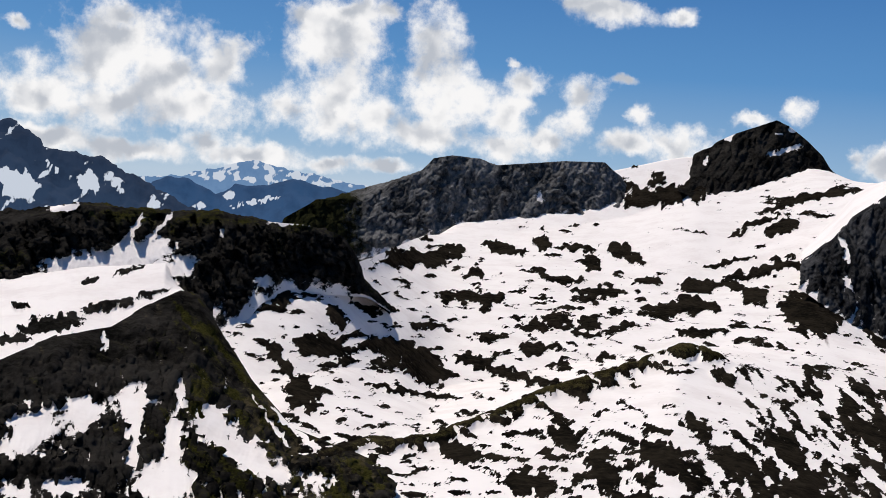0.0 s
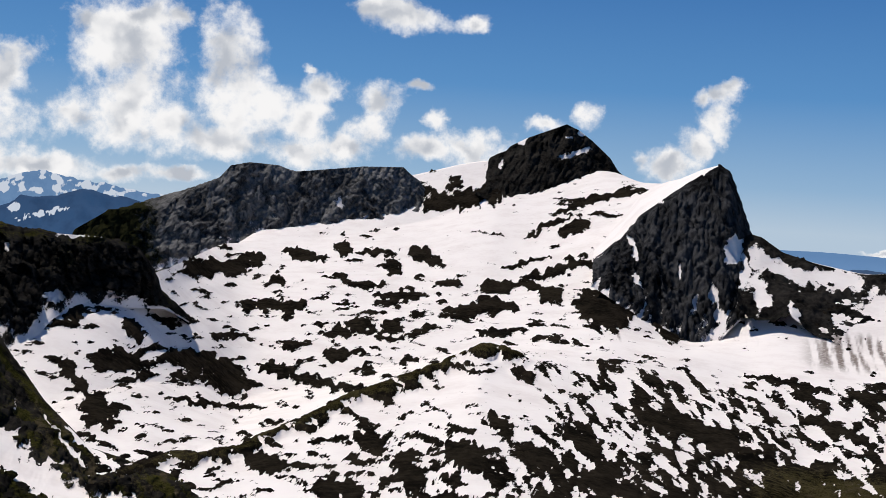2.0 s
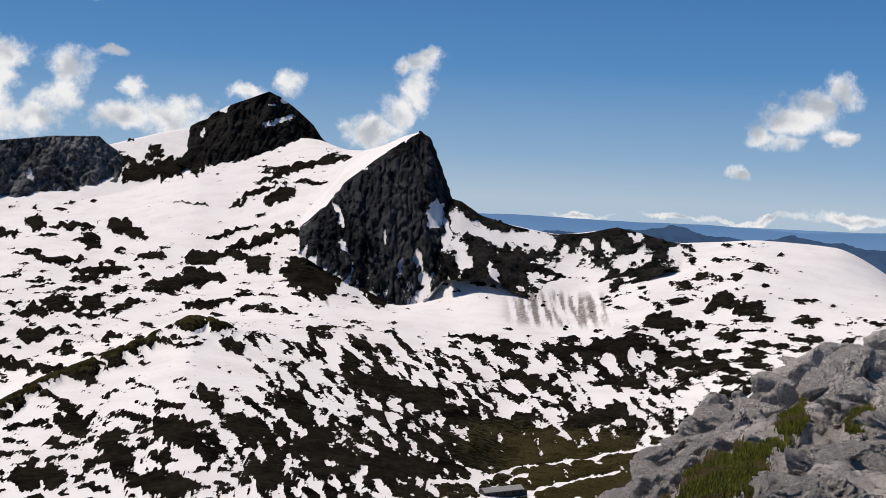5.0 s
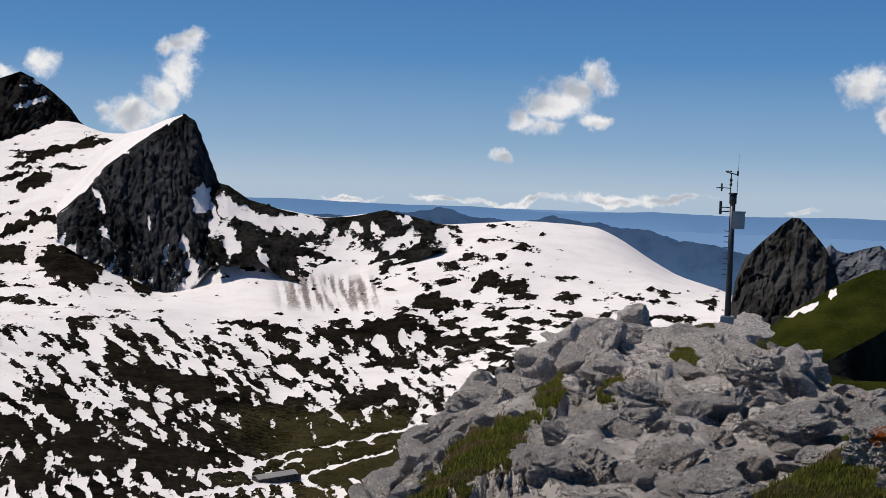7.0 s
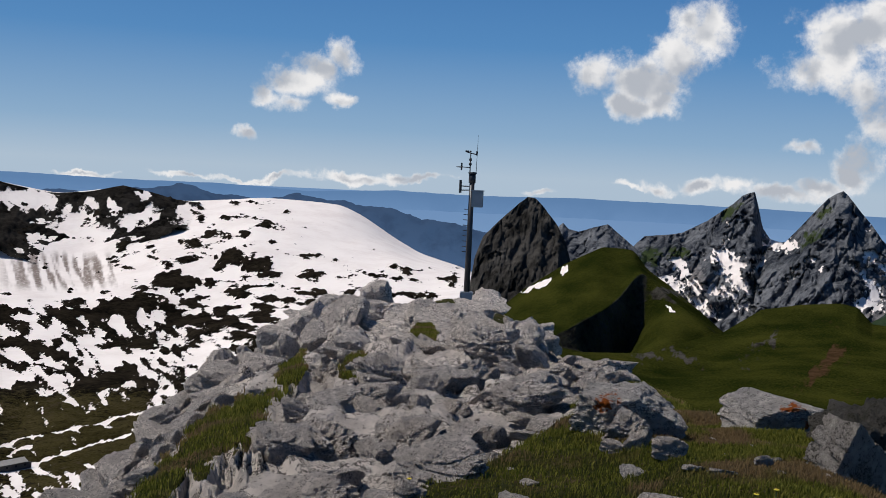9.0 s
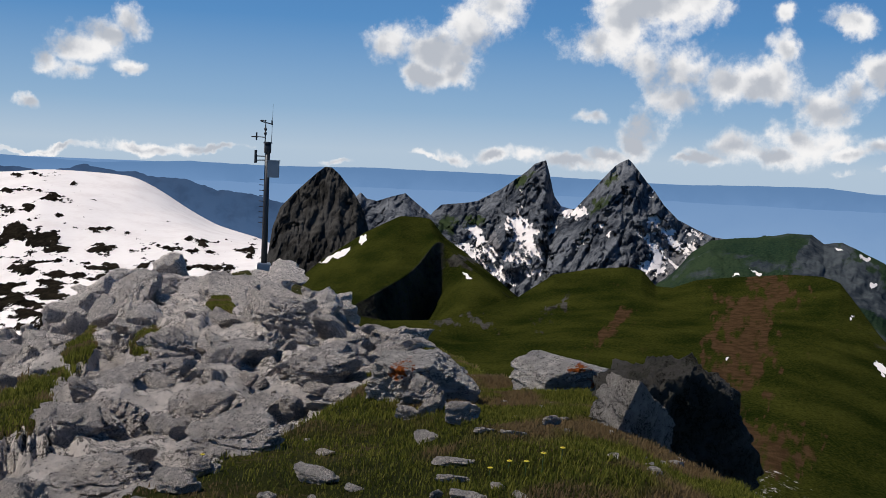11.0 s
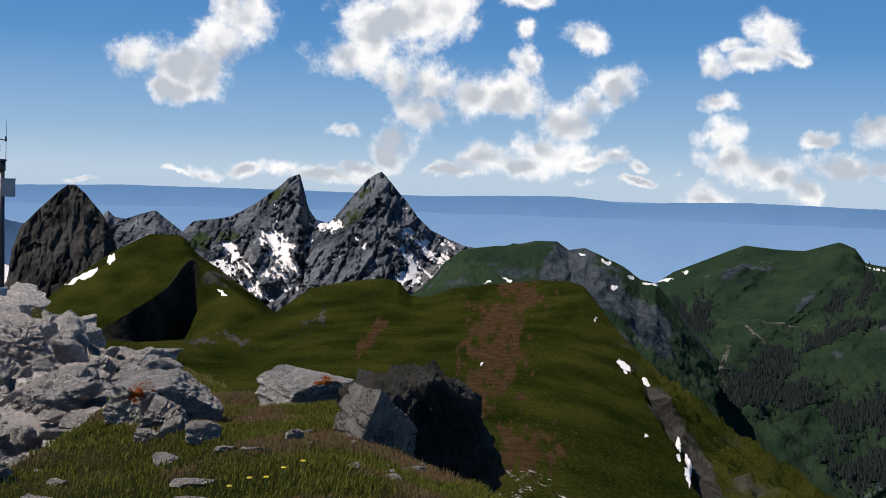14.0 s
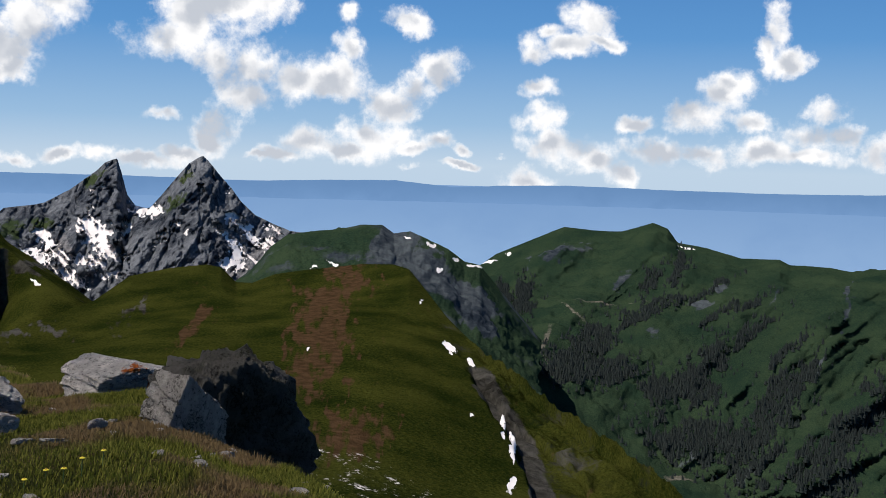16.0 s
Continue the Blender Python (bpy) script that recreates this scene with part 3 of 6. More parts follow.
TWIN_SNOW_B = [(67.2, -1.52, 0.11, 0.14, -3), (68.8, -2.99, 0.67, 0.34, 42), (69.6, -3.70, 1.34, 0.17, 41), (68.4, -3.77, 0.95, 0.14, 44), (68.9, -4.58, 0.39, 0.56, -14), (68.6, -5.10, 0.95, 0.25, 11), (70.9, -4.31, 0.95, 0.20, 45), (71.3, -4.89, 0.28, 0.50, -3), (65.3, -3.86, 0.20, 0.50, 27), (68.4, -1.57, 0.17, 0.11, -3), (70.3, -3.24, 0.22, 0.14, -3), (66.6, -3.59, 0.20, 0.20, -3), (70.8, -3.40, 0.34, 0.11, 27), (71.5, -3.77, 0.22, 0.17, -3), (66.0, -3.21, 0.14, 0.34, 17)]
TWIN_SCREE = [(69.8, -4.66, 1.96, 0.73, 31), (60.7, -4.46, 0.56, 0.73, -3), (68.6, -5.57, 1.68, 0.39, 6), (71.0, -4.86, 0.84, 0.84, -4)]
TWIN_GREEN = [(58.4, -3.59, 1.12, 0.56, -22), (59.8, -3.25, 0.84, 0.50, -3), (65.9, -2.23, 0.84, 0.39, -43), (62.2, -1.17, 0.84, 0.34, -43), (66.4, -0.95, 0.70, 0.39, -53), (72.6, -3.93, 1.68, 0.56, -4), (64.2, -6.38, 1.40, 0.28, -3)]
WOODS_A = [(86.6, -8.60, 1.54, 1.12, -38), (88.8, -7.12, 1.96, 0.39, -38), (85.3, -9.76, 1.12, 1.12, -2), (87.5, -9.93, 1.68, 0.84, -3), (90.0, -10.61, 1.68, 0.84, -4), (89.3, -5.44, 1.12, 0.39, -52), (90.6, -4.83, 0.39, 1.12, 18), (92.4, -9.10, 1.40, 0.84, -34), (91.9, -10.48, 1.12, 1.12, -3), (94.2, -7.63, 1.68, 0.39, -38), (96.0, -8.31, 1.96, 0.22, -43), (91.5, -12.93, 3.08, 1.40, -4), (95.7, -11.00, 1.68, 1.12, -50), (95.6, -9.94, 0.56, 1.40, 25), (96.9, -9.31, 1.12, 0.45, -50), (94.4, -13.22, 1.96, 1.68, -6)]
WOODS_B = [(98.3, -12.59, 2.52, 1.12, -41), (99.5, -11.43, 1.40, 0.84, -46), (97.6, -14.21, 2.24, 1.12, -6), (83.2, -6.52, 0.56, 1.12, 8), (81.8, -6.29, 1.12, 0.56, 28), (81.0, -7.43, 1.40, 0.56, 43), (82.4, -8.49, 1.12, 0.45, 38), (84.7, -10.06, 1.12, 0.84, -2), (90.1, -6.50, 1.40, 0.28, -22), (92.6, -6.92, 1.68, 0.22, -33), (100.2, -10.07, 0.84, 1.12, -5), (94.1, -6.29, 1.12, 0.17, -33), (92.0, -5.86, 1.68, 0.14, -33)]
RANGE_ROCK = [(84.7, -4.24, 1.12, 0.84, -22), (85.6, -3.93, 1.12, 0.56, 8), (87.9, -5.23, 0.84, 0.45, -43), (83.3, -4.84, 0.17, 0.84, -2), (92.0, -6.41, 1.40, 0.28, -18), (89.6, -7.90, 0.84, 0.56, -33), (98.5, -5.49, 0.17, 1.12, 11), (98.3, -6.83, 0.14, 1.40, 20), (97.4, -9.01, 0.14, 1.12, 25), (95.2, -5.96, 0.84, 0.17, -53), (92.5, -5.70, 0.56, 0.17, -3), (94.5, -14.01, 0.28, 1.96, 34), (91.8, -13.44, 0.28, 1.68, 36)]
SCAR = [(74.0, -6.03, 1.01, 0.73, -34), (73.3, -7.46, 0.95, 1.12, -24), (72.7, -8.87, 0.84, 1.12, -14), (72.3, -10.27, 0.67, 1.12, -5), (73.5, -8.54, 0.84, 1.68, 10), (75.4, -13.48, 1.12, 0.45, -25), (66.8, -8.18, 1.12, 0.22, -53), (74.6, -13.30, 1.12, 0.84, -5)]
SHOULDER_SCREE = [(63.9, -7.37, 1.12, 0.39, -43), (63.4, -8.10, 0.84, 0.28, -38), (60.0, -7.98, 1.68, 0.34, 28), (64.5, -7.06, 0.84, 0.22, -63), (58.6, -8.32, 0.84, 0.56, -2), (59.1, -5.52, 1.12, 0.28, 37)]
SHOULDER_SNOW = [(72.5, -9.19, 0.14, 0.25, 26), (79.4, -9.03, 0.20, 0.67, -46), (80.6, -9.91, 0.34, 0.11, 29), (78.0, -6.75, 0.08, 0.17, -6), (80.7, -12.26, 0.25, 0.08, 33), (82.3, -13.19, 0.11, 0.34, -17), (59.5, -6.00, 0.28, 0.11, 27), (82.7, -13.81, 0.17, 0.22, -8)]
SHOULDER_SNOW2 = [(79.5, -8.95, 0.22, 0.78, -44), (80.6, -9.92, 0.39, 0.11, 36), (78.0, -6.76, 0.08, 0.17, -2), (82.3, -13.18, 0.11, 0.28, -12), (82.8, -14.11, 0.17, 0.73, -17), (82.8, -15.46, 0.39, 0.73, 18), (80.7, -12.28, 0.22, 0.08, 33)]
# ------------------------------------------------------------------ the land
def plane_coords(A, P):
    r = np.hypot(P[..., 0], P[..., 1])
    return A, 57.3 * np.log(np.maximum(r, 1.0)), r


# the snow basin between the ridges
BASIN = [
    [(-40, -50, 40), (70, -50, 40)],
    [(-40, -19, 330), (-10, -17, 330), (30, -17.5, 330), (45, -15, 320), (70, -18, 300)],
    [(-40, -14.5, 450), (-7, -13.6, 430), (0, -12.4, 480), (5.5, -9.8, 600), (9.8, -7.9, 700), (12, -6.75, 760), (16, -7.6, 740), (22, -9.9, 650), (28, -12.4, 560), (33, -12, 560), (36, -10.6, 620), (42, -8, 650), (50, -7, 650), (70, -11, 700)],
    [(-40, -11, 560), (-10, -10.4, 560), (-7, -9.6, 590), (-4, -9.0, 650), (-1.5, -9.2, 720), (0, -9.7, 765), (5.5, -8.3, 860), (12, -6.5, 920), (18, -5.9, 920), (24, -6.6, 880), (30, -7.4, 860), (36, -7.6, 860), (42, -6.3, 850), (50, -5.5, 850), (70, -10, 850)],
    [(-40, -7.4, 690), (-10, -7.2, 650), (-7, -6.8, 675), (-5, -6.5, 700), (-3.6, -6.2, 770), (-2, -5.9, 890), (0, -5.5, 1050), (6, -4.6, 1150), (12, -3.6, 1200), (16, -3.5, 1200), (18, -3.3, 1180), (22, -5.6, 1100), (26, -4.9, 1060), (31, -5.5, 1030), (35, -4.6, 1010), (39, -3.8, 1000), (44, -4.2, 1000), (50, -5, 950), (70, -9.5, 950)],
    [(-40, -5, 760), (-10, -4.6, 745), (-7, -4.3, 765), (-4.6, -4.0, 800), (-3.2, -3.4, 960), (-1, -2.2, 1500), (3, -1.9, 1550), (6, -1.2, 1600), (9, -0.5, 1650), (12, 0.9, 1720), (15, 1.4, 1780), (17, 1.6, 1700), (18.5, 1.3, 1600), (20, 1.2, 1480), (22, 0.2, 1400), (24.6, -0.45, 1300), (26, -1.05, 1270), (27.7, -1.4, 1250), (29.9, -1.78, 1250), (32.8, -1.35, 1250), (35.5, -1.92, 1240), (38, -1.72, 1230), (39.4, -1.56, 1220), (41.7, -1.64, 1220), (43.3, -1.75, 1220), (44.5, -2.34, 1210), (45.9, -3.24, 1200), (47.2, -3.95, 1190), (49.5, -4.6, 1180), (55, -7, 1150), (70, -9, 1150)],
    [(-40, -6, 900), (-8, -5.4, 860), (-4.6, -5, 900), (-2, -3.4, 1400), (3, 0.2, 1850), (8.3, 1.75, 1850), (9.4, 2.06, 1850), (10.5, 2.4, 1870), (11.7, 2.65, 1890), (12.5, 2.5, 1900), (15, 2.4, 1950), (18, 2.45, 1850), (19.2, 1.95, 1750), (20.3, 1.98, 1650), (21.2, 2.0, 1600), (22.3, 1.4, 1560), (24.6, -0.8, 1400), (30, -2.3, 1350), (50, -7, 1350), (70, -11, 1300)],
    [(-40, -14, 2400), (0, -12, 2600), (20, -12, 2500), (45, -16, 1800), (70, -18, 1600)],
]


# lines of snow along brooks and tracks on the valley floor (bearing, elevation)
BROOKS = [[(24.0, -14.1), (26.3, -14.0), (28.5, -13.2), (31.5, -12.6), (34.5, -12.0), (36.5, -11.2)], [(25.4, -13.1), (26.6, -13.7), (27.4, -14.3)], [(27.2, -14.3), (28.4, -13.7), (29.0, -13.5)], [(22.5, -15.4), (25.5, -14.9), (28.5, -14.6), (30.5, -13.9), (33.5, -13.1)]]


def build_basin():
    P, A, K = loft(-40, 66, 0.09, BASIN, [20, 76, 86, 110, 100, 26, 8], 0.35)
    U, V, R = plane_coords(A, P)
    E = elevation(P)
    # hummocks, long across the view; on the flank towards the valley they run slantwise down it
    turn = step(A, 12, 17) * (1 - step(A, 34, 41)) * (1 - step(E, -7.6, -6.4))
    q0 = np.stack([A / 1.15, E / 0.42, 0 * A], -1)
    c, s = math.cos(radians(38)), math.sin(radians(38))
    q1 = np.stack([(A * c - E * s) / 1.05, (A * s + E * c) / 0.50, 0 * A + 5], -1)
    n0, n1 = fbm(q0, 6, 3, gain=0.64), fbm(q1, 6, 9, gain=0.64)
    patch = n0 * (1 - turn) + n1 * turn
    big = fbm(np.stack([A / 6, E / 3, 0 * A + 2], -1), 3, 21)
    low = 1 - step(E, -12.6, -10.0)
    high = step(E, -3.4, -2.2)
    bareness = -0.24 + 0.12 * low + 0.20 * turn - 0.10 * high + 0.30 * big
    bareness += 0.42 * np.exp(-((A - 31) / 6) ** 2 - ((E + 13.2) / 1.4) ** 2)
    bareness += 0.30 * np.exp(-((A - 38) / 4.5) ** 2 - ((E + 6.6) / 1.9) ** 2)
    bareness -= 0.40 * np.exp(-((A - 28) / 6) ** 2 - ((E + 6.0) / 0.8) ** 2)
    bareness -= 0.30 * step(A, 39.5, 43) * step(E, -5.2, -4.2)
    bareness -= 0.25 * np.exp(-((A - 10) / 4) ** 2 - ((E + 0.4) / 1.1) ** 2)
    rib = np.exp(-((K - 2.0 + 0.2 * n0) / 0.075) ** 2) * step(A, -8, -2) * (1 - step(A, 13, 16))
    bareness += 0.6 * rib
    for brook in BROOKS:
        w = 0.07 + 0.05 * fbm(np.stack([A / 0.6, 0 * A + brook[0][0], 0 * A], -1), 3, 269)
        mid = np.interp(A, [q[0] for q in brook], [q[1] for q in brook]) + 0.12 * fbm(np.stack([A / 0.9, 0 * A + brook[0][1], 0 * A], -1), 3, 270)
        bareness -= 0.75 * np.exp(-((E - mid) / w) ** 2) * (A > brook[0][0]) * (A < brook[-1][0])
    spots = blots(A, E, BASIN_ROCK_A + BASIN_ROCK_B + BASIN_ROCK_C + BASIN_ROCK_D, 0.42, 0.45, 201)
    spots = np.maximum(spots, blots(A, E, FLANK_ROCK + LOW_ROCK, 0.45, 0.45, 202))
    m = np.maximum(patch * 1.6 + bareness, np.clip(spots * 1.3, -1, 0.5) + 0.35 * patch)
    rocky = step(m, 0.0, 0.3)
    P[..., 2] += rocky * (0.6 + 0.4 * n0) * 0.0030 * R + 0.007 * R * big * step(K, 1.5, 2) * (1 - step(K, 4.3, 5.0))
    P[..., 2] += 0.007 * R * rib
    P[..., 2] += (0.0003 + 0.0012 * rocky) * R * fbm(P / 13.0, 4, 31)
    floor_turf = np.exp(-((A - 31) / 6) ** 2) * (1 - step(E, -12.0, -10.2))
    snow = np.clip(0.5 - (m - 0.02) * 3.0, -1.2, 1.6)
    # dirty streaks under the rock band
    q = np.stack([(A + 0.25 * E) / 0.34, E / 2.2, 0 * A], -1)
    streak = step(fbm(q, 4, 33), -0.3, 0.2) * np.exp(-((A - 30.2) / 2.8) ** 4 - ((E + 5.4) / 1.0) ** 4)
    streak = np.maximum(streak, step(fbm(q + 9, 3, 34), 0.0, 0.3) * np.exp(-((A - 18.6 - (E + 5.2) * -0.7) / 0.35) ** 2 - ((E + 5.3) / 0.7) ** 2))
    faint = step(fbm(q * 0.7 + 3, 3, 35), 0.1, 0.5) * 0.42 * np.exp(-((A - 26.5) / 3.0) ** 2 - ((E + 5.2) / 0.9) ** 2)
    f = {"snow": snow - 0.12 * step(-E, 5.5, 8.5) * step(A, 5, 11), "grass": 0.1 + 0.5 * rib + 0.6 * floor_turf + 0.25 * big, "bare": 0.15 + 0.45 * floor_turf * (0.4 + big) + 0.25 * n0, "stain": np.maximum(streak, faint)}
    ob = new("ground", grid_mesh("ground", P, alpine, f))
    tagged(ob, "wide alpine basin ground of old snow with dark rocky patches", "ground", kind="structure")
    return P, A, E


BASIN_SHEET = build_basin()


def cliff_fields(P, A, K, S, E):
    n = fbm(np.stack([A / 0.9, E / 0.6, 0 * A], -1), 4, 5)
    foot = 0.55 + 1.0 * n - 1.6 * K
    ledge = blots(A, E, [(4.6, 0.1, 0.45, 0.25, 40), (1.2, -0.75, 0.2, 0.2, 0), (-0.2, -1.1, 0.5, 0.12, 20), (7.6, -0.3, 0.5, 0.12, -30)], 0.4, 0.4, 203)
    return {"snow": np.maximum(foot, np.where(A > 2, ledge, -1) * 0.9 + 0.1), "grass": 0.8 * (1 - step(A + 1.2 * n, -5.6, -2.6)) + 0.25 * (1 - step(K, 0.1, 0.5)) + 0 * K}


mountain("cliff_ridge", "long grey limestone cliff with vertical cracks above snow", -8.5, 8.9, 0.05,
         [[(-8.5, -4.6, 1560), (-4, -4.2, 1560), (-2.4, -3.2, 1580), (-0.8, -2.5, 1600), (1.2, -2.6, 1610), (3.1, -2.1, 1620), (4.8, -2, 1630), (5.9, -1.4, 1640), (7.5, -1.5, 1650), (8.9, -0.9, 1660)],
          [(-8.5, -3.3, 1640), (-7.9, -1.9, 1640), (-6.4, -0.9, 1650), (-5, -0.72, 1660), (-4.2, -0.78, 1670), (-2.6, 0.2, 1690), (-1.3, 1.0, 1700), (-0.8, 1.6, 1700), (0.1, 1.82, 1710), (1.5, 1.76, 1720), (2.3, 1.5, 1730), (3.4, 1.65, 1730), (5.6, 1.96, 1740), (7.6, 2.05, 1750), (8.0, 1.7, 1760), (8.4, 1.45, 1770), (8.9, 0.8, 1780)],
          [(-8.5, -3.6, 1720), (-6.4, -1.0, 1720), (0, 1.4, 1790), (8, 1.4, 1830), (8.9, 0.6, 1830)],
          [(-8.5, -8, 2100), (8.9, -4, 2100)]],
         [90, 6, 8], cliff_rock, 4, 22, 40, cliff_fields, tall=3.0, shape=lambda P, A, K: flute(flute(P, A, 26, 1.5, 2.6, 250), A, 7, 0.4, 0.5, 251, 15))


def peak_fields(P, A, K, S, E):
    return {"snow": 0.45 + 1.5 * blots(A, E, PEAK_SNOW, 0.3, 0.4, 204), "grass": 0.1 + 0 * A}


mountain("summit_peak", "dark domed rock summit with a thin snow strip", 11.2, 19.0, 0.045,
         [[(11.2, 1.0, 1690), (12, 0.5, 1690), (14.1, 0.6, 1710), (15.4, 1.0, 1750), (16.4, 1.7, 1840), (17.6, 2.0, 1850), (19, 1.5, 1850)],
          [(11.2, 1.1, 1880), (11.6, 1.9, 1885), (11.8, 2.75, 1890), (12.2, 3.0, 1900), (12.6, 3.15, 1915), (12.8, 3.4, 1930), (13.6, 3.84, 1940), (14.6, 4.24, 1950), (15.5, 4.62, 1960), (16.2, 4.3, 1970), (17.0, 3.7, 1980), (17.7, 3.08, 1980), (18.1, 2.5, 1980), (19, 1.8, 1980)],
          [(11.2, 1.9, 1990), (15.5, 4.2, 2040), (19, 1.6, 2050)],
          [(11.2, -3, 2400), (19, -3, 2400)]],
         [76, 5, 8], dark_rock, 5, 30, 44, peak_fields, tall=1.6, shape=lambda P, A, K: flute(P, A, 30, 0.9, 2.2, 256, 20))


def tooth_fields(P, A, K, S, E):
    e = fbm(P / 16.0, 3, 8)
    n = fbm(np.stack([(A - 0.4 * E) / 0.45, E / 1.5, 0 * A], -1), 4, 237)
    foot = 0.62 + 1.3 * n - 2.3 * K
    back = np.where(K > 1.03 + 0.22 * e, 1.1, -1.0) - step(A, 22.8, 23.0) * 2.0
    return {"snow": np.maximum(np.maximum(back, foot), 0.4 + 1.5 * blots(A, E, TOOTH_SNOW, 0.3, 0.4, 205))}


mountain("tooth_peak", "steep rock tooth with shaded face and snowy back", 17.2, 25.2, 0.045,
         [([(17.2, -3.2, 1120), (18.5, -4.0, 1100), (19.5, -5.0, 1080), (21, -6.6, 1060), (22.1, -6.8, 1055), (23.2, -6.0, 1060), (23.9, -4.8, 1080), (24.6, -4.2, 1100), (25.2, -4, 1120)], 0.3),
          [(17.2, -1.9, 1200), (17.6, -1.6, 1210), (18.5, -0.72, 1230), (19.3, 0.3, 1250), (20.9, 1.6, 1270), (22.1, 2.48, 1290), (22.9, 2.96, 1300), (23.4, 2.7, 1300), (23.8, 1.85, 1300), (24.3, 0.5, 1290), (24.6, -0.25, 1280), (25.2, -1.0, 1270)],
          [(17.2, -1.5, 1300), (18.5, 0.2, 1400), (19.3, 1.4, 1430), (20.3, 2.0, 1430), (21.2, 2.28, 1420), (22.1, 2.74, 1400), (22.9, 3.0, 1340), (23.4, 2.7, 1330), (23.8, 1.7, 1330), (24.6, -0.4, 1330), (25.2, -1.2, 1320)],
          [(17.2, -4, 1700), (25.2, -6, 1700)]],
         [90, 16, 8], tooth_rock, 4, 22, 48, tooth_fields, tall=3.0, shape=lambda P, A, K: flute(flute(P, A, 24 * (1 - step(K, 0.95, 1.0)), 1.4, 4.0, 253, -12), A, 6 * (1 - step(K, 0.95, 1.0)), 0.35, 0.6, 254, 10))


def band_fields(P, A, K, S, E):
    n = fbm(np.stack([A / 0.7, E / 0.4, 0 * A], -1), 4, 12)
    return {"snow": np.maximum(0.25 + 1.5 * blots(A, E, BAND_SNOW, 0.4, 0.5, 206), -0.8 + 1.4 * n + 0.5 * step(A, 33.5, 36)), "grass": 0.1 + 0 * A}


mountain("rock_band", "broken dark rock band with snow ledges", 24.2, 37.5, 0.06,
         [[(24.2, -3.9, 1070), (25.1, -4.3, 1070), (26.7, -4.0, 1070), (27.9, -4.8, 1060), (29.6, -5.5, 1050), (31.2, -5.7, 1045), (33.0, -4.7, 1055), (35.3, -3.3, 1080), (37.5, -3.2, 1120)],
          [(24.2, -2.3, 1160), (26, -2.5, 1160), (28, -3.0, 1150), (29.5, -3.2, 1150), (31, -3.2, 1150), (33, -2.6, 1150), (35.5, -2.4, 1170), (37.5, -2.4, 1190)],
          [(24.2, -0.4, 1250), (24.6, -0.2, 1250), (25.1, -0.31, 1250), (26.1, -0.98, 1240), (27.7, -1.42, 1230), (29.1, -1.7, 1230), (29.9, -1.75, 1230), (31.3, -1.63, 1230), (32.8, -1.27, 1225), (34.2, -1.57, 1220), (35.5, -1.9, 1220), (36.8, -1.96, 1220), (37.5, -1.9, 1220)],
          [(24.2, -6, 1400), (37.5, -6, 1400)]],
         [50, 34, 6], dark_rock, 7, 34, 52, band_fields, tall=1.5, crest=2)


# the dark ridge and its spur on the near side of the basin
def ridge_fields(P, A, K, S, E):
    n = fbm(P / np.array([30, 30, 22.0]), 4, 14)
    e = fbm(np.stack([A / 0.8, E / 0.8, 0 * A], -1), 5, 15, gain=0.6)
    apron = np.where(A > -11, 0.5 + 1.4 * e - 3.2 * (K - 0.15), -1)
    snow = np.maximum(0.4 + 1.4 * blots(A, E, RIDGE_SNOW, 0.35, 0.5, 207), apron)
    return {"snow": snow, "grass": 0.15 + 0.8 * n + 0.25 * step(E, -2.9, -2.2)}


mountain("rock_ridge", "dark jagged rock ridge with grassy flank and snow gullies", -40, -2.4, 0.055,
         [([(-40, -9, 670), (-22, -6.8, 690), (-17, -5.8, 690), (-13.4, -5.4, 690), (-11.8, -7.2, 640), (-10.4, -8.4, 610), (-9.6, -7.6, 640), (-8.7, -6.0, 690), (-7, -5.7, 720), (-5.5, -5.5, 735), (-4.4, -5.5, 750), (-3.4, -5.5, 775), (-2.4, -6.2, 800)], 0.3),
          [(-40, -6, 760), (-24, -3.8, 770), (-21.0, -2.99, 780), (-19.6, -2.63, 780), (-18.6, -2.3, 780), (-17.7, -1.84, 780), (-16.6, -1.89, 775), (-15, -2.04, 770), (-13.4, -2.09, 765), (-11.5, -1.84, 755), (-9.9, -2.02, 750), (-8.5, -2.14, 750), (-6.6, -2.19, 755), (-5.5, -2.4, 760), (-4.9, -2.62, 765), (-4.26, -3.5, 775), (-3.9, -4.5, 785), (-3.4, -5.0, 795), (-2.4, -5.9, 815)],
          [(-40, -6.2, 800), (-18, -2.0, 830), (-11, -2.1, 800), (-6, -2.5, 800), (-4, -4.8, 815), (-2.4, -6.2, 840)],
          [(-40, -12, 1100), (-2.4, -12, 1000)]],
         [90, 8, 8], dark_rock, 5, 30, 56, ridge_fields, tall=1.5, shape=lambda P, A, K: flute(P, A, 26 * (1 - step(K, 0.9, 1.0)) * step(K, 0.0, 0.2), 1.3, 3.0, 265, -20))


